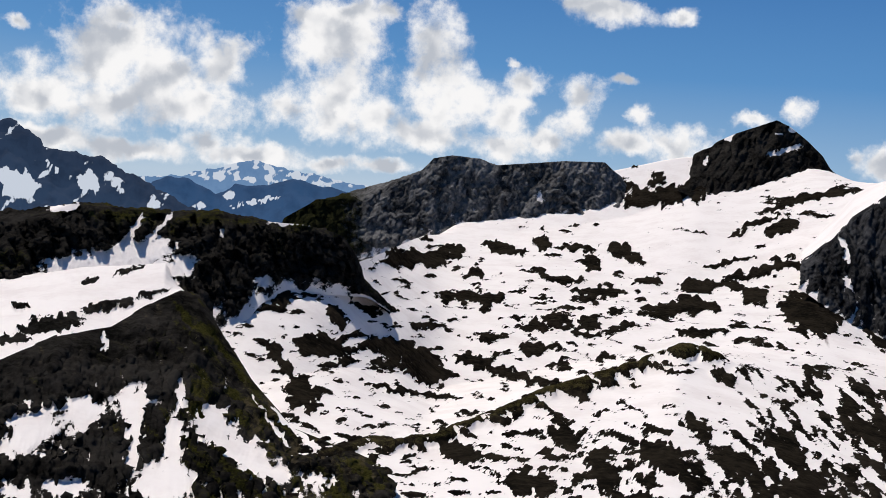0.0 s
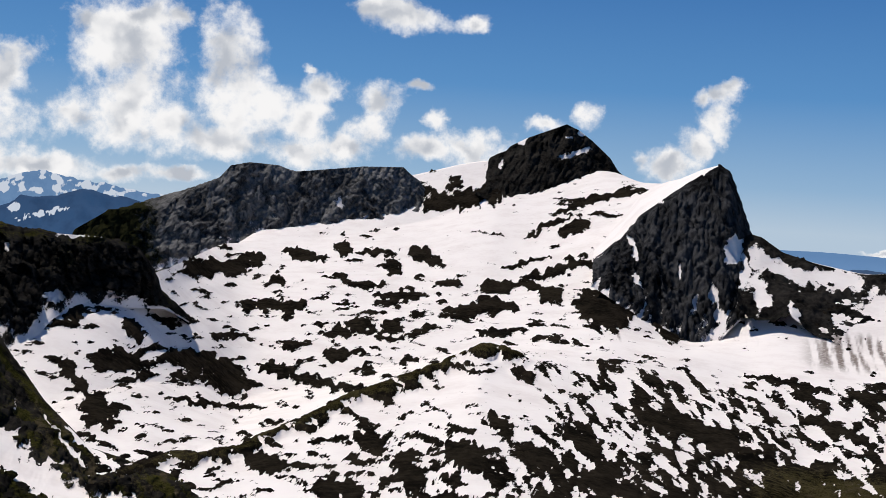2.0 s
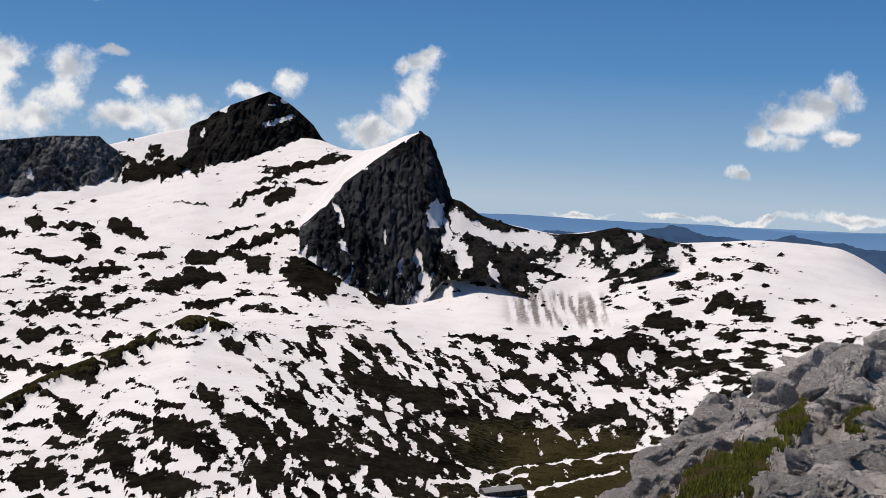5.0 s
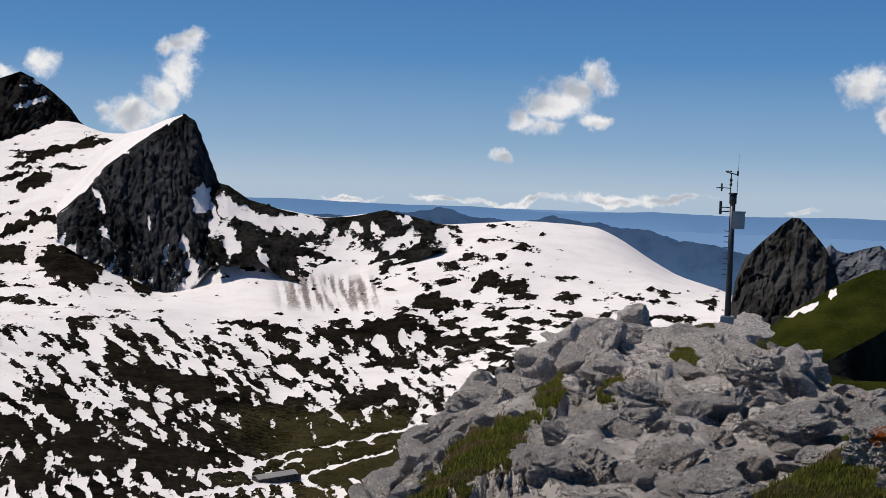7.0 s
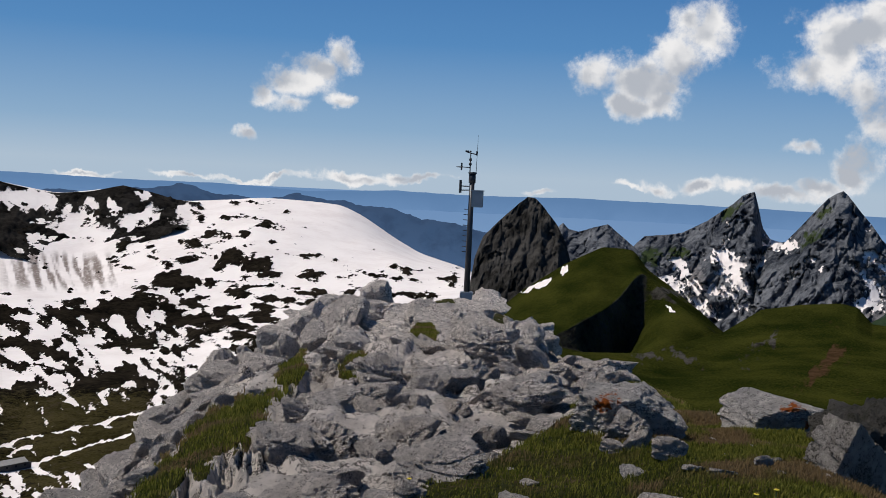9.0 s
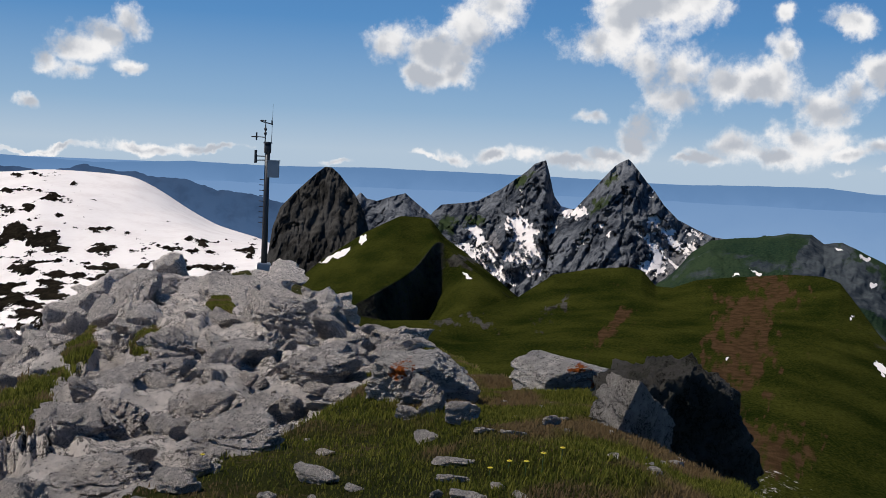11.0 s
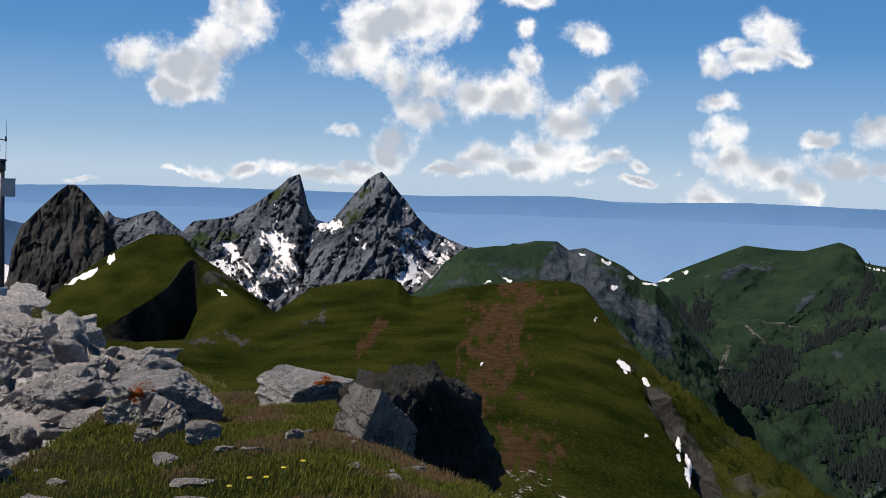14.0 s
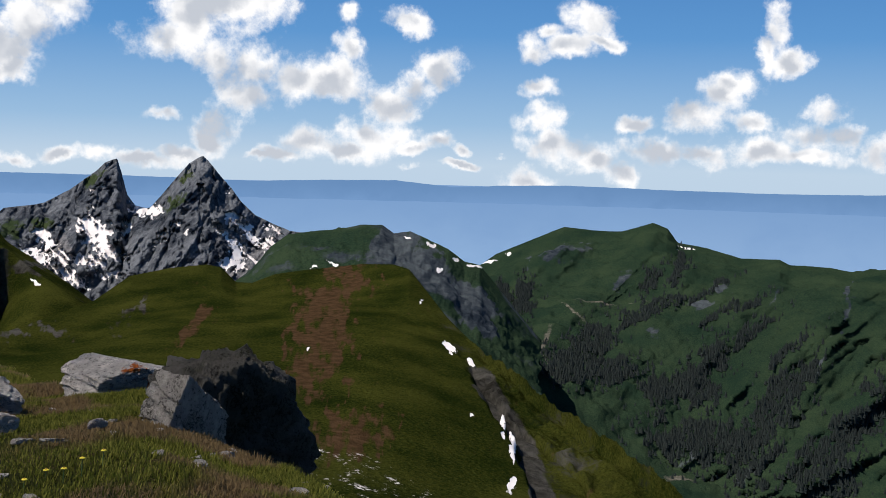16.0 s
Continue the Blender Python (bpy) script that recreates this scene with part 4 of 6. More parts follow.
def spur_fields(P, A, K, S, E):
    n = fbm(np.stack([A / 1.6, K * 4, 0 * A], -1), 4, 16)
    c, s = math.cos(radians(40)), math.sin(radians(40))
    run = fbm(np.stack([(A * c - E * s) / 2.6, (A * s + E * c) / 0.5, 0 * A], -1), 5, 17, gain=0.62)
    run2 = fbm(np.stack([(A + 0.2 * E) / 0.5, E / 1.6, 0 * A + 4], -1), 5, 18, gain=0.6)
    strips = 0.45 + 1.5 * blots(A, E, SPUR_SNOW, 0.5, 0.45, 208)
    side = step(A, -11.5, -9.5) * (K < 1.0)
    chutes = np.where(side > 0.1, 0.5 + 2.2 * blots(A, E, SPUR_CHUTES, 0.3, 0.5, 266), -1)
    low = np.where(K < 0.75, -0.15 + 1.6 * run2 + 0.45 * (1 - step(E, -15.5, -13.8)), -1)
    bowl = np.where(K > 1.03 + 0.04 * n, 0.5 - 2.0 * blots(A, E, BOWL_ROCK, 0.35, 0.4, 209), -1)
    turf = step(A + 1.5 * run, -15.5, -11)
    return {"snow": np.maximum(np.maximum(strips, chutes), np.maximum(low, np.clip(bowl, -1, 1.3))), "grass": -0.05 + 1.3 * run + 0.45 * turf * (K < 1.02), "bare": 0.05 + 0.9 * run2 + 0.25 * step(A, -11, -8)}


SPUR_CHUTES = [(-8.2, -9.8, 0.28, 2.4, -33), (-8.9, -8.2, 0.2, 1.4, -28), (-6.6, -12.1, 0.25, 1.6, -50), (-7.9, -11.8, 0.14, 1.6, -42)]
mountain("rock_spur", "dark grassy rock spur with snow strips below a bowl", -40, -1.5, 0.06,
         [[(-40, -24, 300), (-20, -20, 300), (-8, -18, 310), (-1.5, -16.5, 330)],
          [(-40, -12, 430), (-24, -10.8, 460), (-20.6, -9.5, 480), (-18.2, -8.33, 510), (-15.7, -7.75, 545), (-14.2, -6.68, 590), (-12.6, -5.75, 640), (-11.7, -5.9, 650), (-10.3, -7.97, 600), (-8.8, -10.0, 540), (-6.7, -12.1, 480), (-3.2, -13.2, 440), (-1.5, -13.8, 430)],
          [(-40, -8, 690), (-22, -5.9, 700), (-17, -4.9, 700), (-13.4, -4.5, 700), (-11.5, -7.2, 690), (-8.5, -11.3, 600), (-6, -13.2, 520), (-1.5, -15, 480)],
          [(-40, -10, 760), (-12, -8, 740), (-8, -14, 640), (-1.5, -18, 500)]],
         [90, 60, 4], dark_rock, 6, 30, 60, spur_fields, tall=1.2, shape=lambda P, A, K: flute(P, A, 9 * (1 - step(K, 0.97, 1.02)), 1.2, 2.4, 262, 18))


# ------------------------------------------------------------------ right of the basin
def tower_fields(P, A, K, S, E):
    return {"snow": -0.5 + 0 * A, "grass": -0.2 + 0.35 * (K < 0.25)}


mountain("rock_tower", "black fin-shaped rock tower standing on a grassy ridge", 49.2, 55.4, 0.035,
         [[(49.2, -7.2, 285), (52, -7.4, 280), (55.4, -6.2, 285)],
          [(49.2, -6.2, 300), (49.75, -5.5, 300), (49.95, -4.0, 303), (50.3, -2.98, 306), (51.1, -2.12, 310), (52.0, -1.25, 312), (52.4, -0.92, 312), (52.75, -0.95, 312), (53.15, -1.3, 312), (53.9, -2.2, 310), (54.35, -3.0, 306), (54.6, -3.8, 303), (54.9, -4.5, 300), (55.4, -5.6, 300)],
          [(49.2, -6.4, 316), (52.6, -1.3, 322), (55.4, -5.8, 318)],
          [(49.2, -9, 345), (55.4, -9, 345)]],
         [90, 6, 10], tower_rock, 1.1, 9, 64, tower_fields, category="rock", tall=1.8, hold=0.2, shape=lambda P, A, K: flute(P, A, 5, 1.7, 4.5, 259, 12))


def hill_fields(P, A, K, S, E):
    n = fbm(P / 12.0, 4, 18)
    cut = step(K, 0.9, 1.0) * (1 - step(K + 0.1 * n, 1.97, 2.05)) * (1 - step(A, 58.3, 58.7)) * step(A, 53.0, 54.2)
    rough = step(A, 57.9, 58.5) * step(n, -0.05, 0.25) * (K > 1.5)
    snow = blots(A, E, [(54.4, -4.35, 0.12, 0.35, 30), (53.2, -5.2, 0.7, 0.14, -25), (59.6, -6.0, 0.3, 0.12, 30), (52.6, -5.55, 0.3, 0.1, -20)], 0.3, 0.4, 210)
    return {"snow": 0.4 + 1.4 * snow, "grass": 1.0 - 0.55 * cut - 0.8 * rough, "bare": 0.1 + 0.35 * n * (K > 2)}


HILL_RIM = [(50, -8.6, 225), (53, -8.2, 235), (54.6, -7.4, 242), (56.0, -6.5, 250), (56.9, -5.9, 257), (57.5, -5.3, 264), (57.8, -4.6, 272), (57.95, -3.9, 280), (58.2, -4.1, 280), (58.6, -4.7, 274), (59.6, -5.4, 262), (61, -6.5, 255), (62.6, -7.6, 250)]
HILL_DROP = [(50, 0.1), (53.2, 0.1), (54.7, 0.8), (56.0, 1.9), (57.4, 3.0), (57.9, 4.0), (58.3, 3.0), (58.7, 1.4), (59.0, 0.3), (62.6, 0.1)]
mountain("grass_hill", "small green hill with a steep shaded earth flank", 50.0, 62.6, 0.05,
         [([(50, -11, 190), (54, -10.8, 195), (57.5, -9.9, 215), (60, -9.0, 235), (62.6, -9, 240)], 0.8),
          ([(a, e - float(line(a, HILL_DROP)), r - 2 - 1.6 * float(line(a, HILL_DROP))) for a, e, r in HILL_RIM], 0.35),
          (HILL_RIM, 0.35),
          ([(50, -7.2, 262), (51.4, -6.4, 272), (52.4, -5.5, 280), (54.5, -4.05, 288), (56.2, -3.18, 290), (57.3, -3.2, 292), (57.73, -3.28, 292), (57.95, -3.55, 292), (58.4, -4.12, 285), (59.6, -4.93, 280), (61.0, -5.98, 275), (62.6, -7.2, 270)], 0.1),
          [(50, -12, 360), (62.6, -13, 360)]],
         [16, 40, 46, 10], pasture, 0.8, 14, 68, hill_fields, category="hill", ridged=False, crest=3)


def shoulder_shape(P, A, K):
    E = elevation(P)
    n = fbm(P / 9.0, 4, 235)
    rim = np.interp(-E, [5.3, 7.5, 11.0, 13.2, 16.2, 20], [77.6, 78.8, 80.8, 82.4, 83.9, 85.5])
    side = step(A - rim + 0.5 * n, 0.0, 0.45) * step(-E, 6.5, 9.0) * (K > 1) * (K < 3)
    P[..., 2] -= side * (2.2 + 2.5 * n) * step(-E, 8, 11)
    P[..., 2] += step(A, 80, 82) * (K > 2) * 1.6 * fbm(P / 5.0, 4, 236, True)
    return P


def shoulder_fields(P, A, K, S, E):
    n = fbm(P / 7.0, 4, 20)
    n2 = fbm(np.stack([A / 0.55, E / 0.8, 0 * A], -1), 5, 238, gain=0.65)
    scar = blots(A, E, SCAR, 0.4, 0.8, 211)
    scree = blots(A, E, SHOULDER_SCREE, 0.5, 0.5, 212)
    patchy = step(n2, 0.10, 0.4) * 0.36
    snow = np.maximum(blots(A, E, SHOULDER_SNOW, 0.25, 0.3, 213), blots(A, E, SHOULDER_SNOW2, 0.25, 0.3, 214)) - 0.35
    over = step(K, 3.0, 3.03)
    rim = np.interp(-E, [5.3, 7.5, 11.0, 13.2, 16.2, 20], [77.6, 78.8, 80.8, 82.4, 83.9, 85.5])
    side = step(A - rim + 0.4 * n, -0.1, 0.25) * (K > 1.3)
    crag = side * step(A - rim + n, 0.0, 0.2) * (1 - step(A - rim + n, 0.9, 1.5)) * step(-E, 9.8, 10.6)
    return {"snow": 0.4 + 1.4 * snow * (K > 1.2), "grass": 1.05 - 0.75 * np.clip(scree + 0.15 + 1.6 * n2, 0, 1) - 0.35 * over * step(S, 40, 55) - side * (0.35 + 0.5 * n) - 0.9 * crag, "bare": 0.05 + 0.08 * side - 0.4 * crag + np.clip(0.56 + 0.35 * scar + 1.7 * n2, 0, 1.0) * step(scar + 1.2 * n2, -1.4, 0.2) + patchy}


SHOULDER_TOP = [(55, -8.4, 180), (58.5, -8.2, 190), (62.2, -6.9, 230), (63.9, -5.7, 250), (65.8, -5.31, 255), (67.5, -5.13, 255), (68.2, -5.26, 255), (68.9, -5.97, 245), (69.7, -6.0, 240), (70.8, -5.56, 245), (72.2, -5.34, 250), (73.5, -5.19, 250), (75.1, -4.99, 250), (76.6, -4.97, 245), (77.4, -5.2, 235), (79.3, -7.48, 205), (81.0, -9.1, 180), (83.1, -10.68, 160), (85.4, -12.23, 145), (87.1, -13.22, 135), (89.7, -14.93, 120), (95, -19, 100), (110, -26, 80)]
mountain("grass_shoulder", "broad green grassy shoulder with a brown earth scar", 55, 110, 0.08,
         [[(55, -40, 40), (110, -45, 40)],
          [(55, -16, 75), (62, -16.5, 75), (75, -19, 75), (85, -22, 72), (95, -28, 65), (110, -36, 60)],
          ([(a, e - 1.6, r * 0.86) for a, e, r in SHOULDER_TOP], 2.2),
          SHOULDER_TOP,
          [(a, e - 0.6 - 3.0 * (a > 77.3), r + 12) for a, e, r in SHOULDER_TOP],
          [(55, -14, 320), (77, -14, 320), (80, -19, 300), (110, -34, 170)]],
         [6, 70, 40, 8, 16], pasture, 1.1, 22, 72, shoulder_fields, category="hill", ridged=False, crest=3, shape=shoulder_shape)


def twin_fields(P, A, K, S, E):
    snow = np.maximum(blots(A, E, TWIN_SNOW_A, 0.6, 0.28, 215), blots(A, E, TWIN_SNOW_B, 0.6, 0.28, 216))
    vein = fbm(np.stack([(A + 0.5 * E) / 0.5, E / 0.6, 0 * A], -1), 5, 267, gain=0.6)
    snow = np.maximum(snow, np.clip(blots(A, E, [(62.4, -4.3, 1.3, 1.5, 0), (69.6, -4.3, 1.6, 1.1, 38), (60.6, -5.2, 1.8, 0.6, 20)], 0.4, 0.5, 268), -1, 0.3) + 1.6 * vein - 0.38)
    n = fbm(P / np.array([26, 26, 40.0]), 4, 24)
    green = blots(A, E, TWIN_GREEN, 0.4, 0.5, 217)
    scree = blots(A, E, TWIN_SCREE, 0.4, 0.5, 218)
    return {"snow": np.maximum(0.24 + 1.3 * snow, np.clip(-0.45 + 1.3 * n, -1, 0.8) * step(K, 0.05, 0.12) * (1 - step(K, 0.55, 0.7))), "grass": 0.15 + 0.8 * green + 0.4 * n, "bare": 0.4 + 0.7 * scree}


def twin(name, label, az0, az1, foot, crest, r, seed):
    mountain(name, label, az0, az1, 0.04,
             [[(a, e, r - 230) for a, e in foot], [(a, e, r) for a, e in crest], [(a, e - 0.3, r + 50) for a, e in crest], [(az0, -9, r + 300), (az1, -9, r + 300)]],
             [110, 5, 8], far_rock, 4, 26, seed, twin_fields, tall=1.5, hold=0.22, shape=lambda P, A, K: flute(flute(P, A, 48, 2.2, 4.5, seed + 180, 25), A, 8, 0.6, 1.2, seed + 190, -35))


twin("horn_peak", "leaning grey rock horn with snow patches in the distance", 57.4, 65.6, [(57.4, -6, ), (60, -7), (63, -7), (65.6, -7)],
     [(57.4, -3.6), (57.8, -2.92), (58.2, -2.54), (59.5, -2.37), (60.0, -2.26), (61.1, -1.64), (62.3, -0.74), (62.7, -0.33), (63.0, -0.2), (63.25, -0.12), (63.45, -0.75), (63.7, -1.79), (64.1, -2.33), (64.8, -2.5), (65.6, -3.4)], 1500, 76)
twin("pyramid_peak", "grey pyramid peak with snow streaks in the distance", 63.6, 73.5, [(63.6, -7), (66, -6.8), (69.2, -7), (73.5, -6)],
     [(63.6, -3.2), (64.3, -2.5), (64.8, -2.43), (65.3, -1.84), (66.0, -0.97), (66.6, -0.26), (67.0, 0.0), (67.25, 0.12), (67.5, -0.1), (68.0, -0.72), (68.6, -1.39), (69.1, -2.06), (69.8, -2.71), (70.7, -3.13), (71.5, -3.44), (72.3, -3.53), (73.5, -4.2)], 1440, 77)
twin("small_peak", "small rocky green peak with snow spots behind", 52.5, 59, [(52.5, -5), (59, -5)],
     [(52.5, -3.2), (53.6, -2.6), (53.9, -2.41), (54.2, -2.1), (54.5, -2.4), (55.0, -2.5), (55.6, -2.28), (56.4, -2.05), (57.0, -2.54), (57.7, -3.07), (59, -4)], 1250, 78)


def crest_fields(P, A, K, S, E):
    g = fbm(P / 40.0, 4, 26)
    n = fbm(P / 14.0, 3, 27)
    snow = blots(A, E, [(78.4, -3.95, 0.3, 0.1, 30), (77.2, -3.6, 0.25, 0.08, 20), (79.7, -4.7, 0.2, 0.15, 40), (80.6, -4.95, 0.5, 0.08, 5), (73.6, -5.0, 0.3, 0.1, 10), (72.7, -5.2, 0.2, 0.15, 0), (78.9, -5.2, 0.1, 0.2, 20)], 0.3, 0.4, 219)
    rock = blots(A, E, [(76.5, -4.3, 1.2, 0.8, -40), (78.3, -5.2, 1.3, 0.7, 35), (80.5, -7, 1.5, 0.7, 45)], 0.4, 0.5, 220)
    return {"snow": 0.4 + 1.4 * snow, "grass": 0.75 + 0.9 * g - 0.9 * np.clip(rock + 0.5, 0, 1) - step(S, 50, 64) * 0.4}


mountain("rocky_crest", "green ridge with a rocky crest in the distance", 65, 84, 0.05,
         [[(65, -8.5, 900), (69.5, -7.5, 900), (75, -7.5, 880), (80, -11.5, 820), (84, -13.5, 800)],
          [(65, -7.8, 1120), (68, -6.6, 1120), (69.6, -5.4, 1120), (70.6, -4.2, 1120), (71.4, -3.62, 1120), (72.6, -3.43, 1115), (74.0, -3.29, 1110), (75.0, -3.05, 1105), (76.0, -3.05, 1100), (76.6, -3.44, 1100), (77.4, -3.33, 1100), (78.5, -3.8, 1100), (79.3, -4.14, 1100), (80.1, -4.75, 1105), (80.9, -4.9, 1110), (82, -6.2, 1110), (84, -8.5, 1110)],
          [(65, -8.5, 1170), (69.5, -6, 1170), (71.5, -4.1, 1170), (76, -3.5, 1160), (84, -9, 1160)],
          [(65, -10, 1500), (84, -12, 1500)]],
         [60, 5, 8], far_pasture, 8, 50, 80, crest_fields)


def range_fields(P, A, K, S, E):
    g = fbm(P / 90.0, 4, 28)
    n = fbm(P / 30.0, 3, 29)
    rock = blots(A, E, RANGE_ROCK, 0.4, 0.6, 221)
    snow = blots(A, E, [(90.9, -3.75, 0.5, 0.1, 15), (90.55, -4.1, 0.1, 0.35, -30), (81.3, -4.75, 0.5, 0.07, -5), (82.3, -4.3, 0.12, 0.06, 0)], 0.3, 0.4, 222)
    tracks = blots(A, E, [(85.6, -7.1, 0.8, 0.05, 28), (87.5, -6.5, 1.6, 0.04, 0), (84.2, -8.6, 0.12, 0.6, 25), (84.5, -9.7, 0.07, 0.9, -25), (90.1, -10.9, 0.5, 0.05, 15), (91.0, -15.0, 0.8, 0.12, 5)], 0.15, 0.4, 223)
    return {"snow": 0.4 + 1.4 * snow, "grass": 1.0 + 0.4 * g - 1.0 * np.clip(rock - 0.05 + 1.3 * n, 0, 1), "bare": 0.0 + np.clip(0.45 + 0.5 * tracks, 0, 0.8) + 0.15 * n}


def range_shape(P, A, K):
    E = elevation(P)
    c, s = math.cos(radians(-42)), math.sin(radians(-42))
    q = np.stack([(A * c - E * s) / 9.0, (A * s + E * c) / 2.6, 0 * A], -1)
    n = fbm(q, 3, 230, True)
    r = np.hypot(P[..., 0], P[..., 1])[..., None]
    side = P * np.array([1, 1, 0]) / r
    k = step(K, 0.8, 1.2) * (1 - step(K, 2.5, 3.0))
    return P - side * (70 * n * k)[..., None]


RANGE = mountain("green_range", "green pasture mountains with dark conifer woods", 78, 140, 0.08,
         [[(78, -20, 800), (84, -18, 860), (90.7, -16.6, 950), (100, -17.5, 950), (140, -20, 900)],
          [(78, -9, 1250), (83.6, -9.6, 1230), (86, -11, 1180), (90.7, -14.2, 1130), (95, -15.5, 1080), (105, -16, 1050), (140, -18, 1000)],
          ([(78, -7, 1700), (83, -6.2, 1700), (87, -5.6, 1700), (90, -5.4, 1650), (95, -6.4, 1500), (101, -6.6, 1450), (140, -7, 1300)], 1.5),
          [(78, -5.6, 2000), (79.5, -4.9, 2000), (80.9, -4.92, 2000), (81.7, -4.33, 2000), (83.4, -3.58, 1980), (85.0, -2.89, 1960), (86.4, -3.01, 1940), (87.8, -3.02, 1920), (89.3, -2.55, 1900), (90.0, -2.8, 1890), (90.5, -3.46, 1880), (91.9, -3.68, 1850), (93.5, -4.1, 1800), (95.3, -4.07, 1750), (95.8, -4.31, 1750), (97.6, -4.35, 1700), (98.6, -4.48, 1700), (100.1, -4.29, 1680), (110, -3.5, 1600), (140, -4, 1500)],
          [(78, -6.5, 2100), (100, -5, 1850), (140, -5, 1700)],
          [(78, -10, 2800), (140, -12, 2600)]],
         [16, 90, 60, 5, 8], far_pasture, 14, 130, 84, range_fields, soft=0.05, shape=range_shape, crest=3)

# ------------------------------------------------------------------ lake and distance
water, wn, wb = nodes_of("hazy_lake_water")
wb.inputs["Base Color"].default_value = (0.10, 0.17, 0.26, 1)
wb.inputs["Roughness"].default_value = 0.25
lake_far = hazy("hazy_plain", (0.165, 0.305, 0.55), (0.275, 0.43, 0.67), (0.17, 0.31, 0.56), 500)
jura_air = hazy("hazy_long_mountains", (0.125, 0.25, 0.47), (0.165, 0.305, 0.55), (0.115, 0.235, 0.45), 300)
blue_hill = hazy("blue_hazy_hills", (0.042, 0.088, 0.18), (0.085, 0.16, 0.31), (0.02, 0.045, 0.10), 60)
blue_mount = hazy("blue_hazy_snowy_mountain", (0.022, 0.038, 0.075), (0.04, 0.08, 0.16), (0.010, 0.018, 0.04), 60)
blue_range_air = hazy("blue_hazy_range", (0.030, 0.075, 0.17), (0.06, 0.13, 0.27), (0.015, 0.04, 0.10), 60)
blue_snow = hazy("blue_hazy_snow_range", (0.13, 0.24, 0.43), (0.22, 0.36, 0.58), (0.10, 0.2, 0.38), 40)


def far_sheet(name, label, az0, az1, curves, segs, mat, amp=0.0, size=100, seed=1, step_az=0.2, fields=None, category="backdrop", kind="structure"):
    P, A, K = loft(az0, az1, step_az, curves, segs)
    if amp:
        P = relief(P, amp, size, seed, 4)
    # low: more haze is put into the colour towards the foot
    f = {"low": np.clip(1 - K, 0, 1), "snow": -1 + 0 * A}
    f.update(fields(P, A, K, slope_of(P), elevation(P)) if fields else {})
    return tagged(new(name, grid_mesh(name, P, mat, f)), label, category, kind=kind)


def peak_snow(P, A, K, S, E):
    n = fbm(np.stack([(A - E) / 0.7, (A + E) / 2.0, 0 * A], -1), 4, 240)
    big = blots(A, E, [(-20.3, -1.2, 0.9, 0.7, 30), (-17.2, -0.9, 0.6, 0.5, 40), (-18.9, -0.3, 0.5, 0.1, 40), (-14.2, -1.8, 0.3, 0.3, 60)], 0.4, 0.5, 241)
    return {"snow": np.maximum(0.1 + 1.4 * n, 0.5 + big)}


def range_snow(P, A, K, S, E):
    return {"snow": 0.4 + blots(A, E, [(-9.3, -1.2, 1.4, 0.12, -15), (-10.6, -1.0, 0.2, 0.3, 30), (-12, -1.6, 0.3, 0.2, 0)], 0.4, 0.4, 242)}


def high_snow(P, A, K, S, E):
    n = fbm(np.stack([A / 0.6, E / 0.4, 0 * A], -1), 4, 243)
    return {"snow": 0.45 + 1.5 * n - 0.4 * (1 - step(E, -0.6, 0.0))}


P0, A0, K0 = loft(-180, 180, 3, [[(-180, -89.5, 60), (180, -89.5, 60)], [(-180, -7.6, 3300), (180, -7.6, 3300)], [(-180, -5.2, 4800), (180, -5.2, 4800)]], [3, 3])
P0[..., 2] = -440
tagged(new("water", grid_mesh("water", P0, water)), "wide pale blue lake far below in haze", "water", kind="structure")
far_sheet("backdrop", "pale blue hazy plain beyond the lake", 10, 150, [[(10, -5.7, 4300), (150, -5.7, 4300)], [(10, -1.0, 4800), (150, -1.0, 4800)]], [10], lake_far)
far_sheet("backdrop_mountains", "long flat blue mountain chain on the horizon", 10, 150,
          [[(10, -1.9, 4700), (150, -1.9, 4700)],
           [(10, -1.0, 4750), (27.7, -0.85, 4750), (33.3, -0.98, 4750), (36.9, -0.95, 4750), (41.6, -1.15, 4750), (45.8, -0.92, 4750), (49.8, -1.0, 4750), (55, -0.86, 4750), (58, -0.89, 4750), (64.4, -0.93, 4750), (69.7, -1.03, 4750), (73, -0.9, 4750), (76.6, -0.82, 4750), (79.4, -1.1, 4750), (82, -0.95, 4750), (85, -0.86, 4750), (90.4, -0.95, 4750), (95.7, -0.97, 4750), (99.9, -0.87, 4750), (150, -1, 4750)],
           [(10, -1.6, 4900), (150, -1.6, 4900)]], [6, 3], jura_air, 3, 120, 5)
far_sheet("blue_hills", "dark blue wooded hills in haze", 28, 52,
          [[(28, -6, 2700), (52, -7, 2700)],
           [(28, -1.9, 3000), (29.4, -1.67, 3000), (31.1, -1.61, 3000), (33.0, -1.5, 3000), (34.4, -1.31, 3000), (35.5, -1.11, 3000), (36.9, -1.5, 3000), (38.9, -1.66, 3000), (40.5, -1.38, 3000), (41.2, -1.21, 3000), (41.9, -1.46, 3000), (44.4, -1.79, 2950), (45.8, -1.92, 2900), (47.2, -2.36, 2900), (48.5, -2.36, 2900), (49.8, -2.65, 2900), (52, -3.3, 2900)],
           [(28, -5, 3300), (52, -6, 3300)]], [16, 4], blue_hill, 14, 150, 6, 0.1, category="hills")
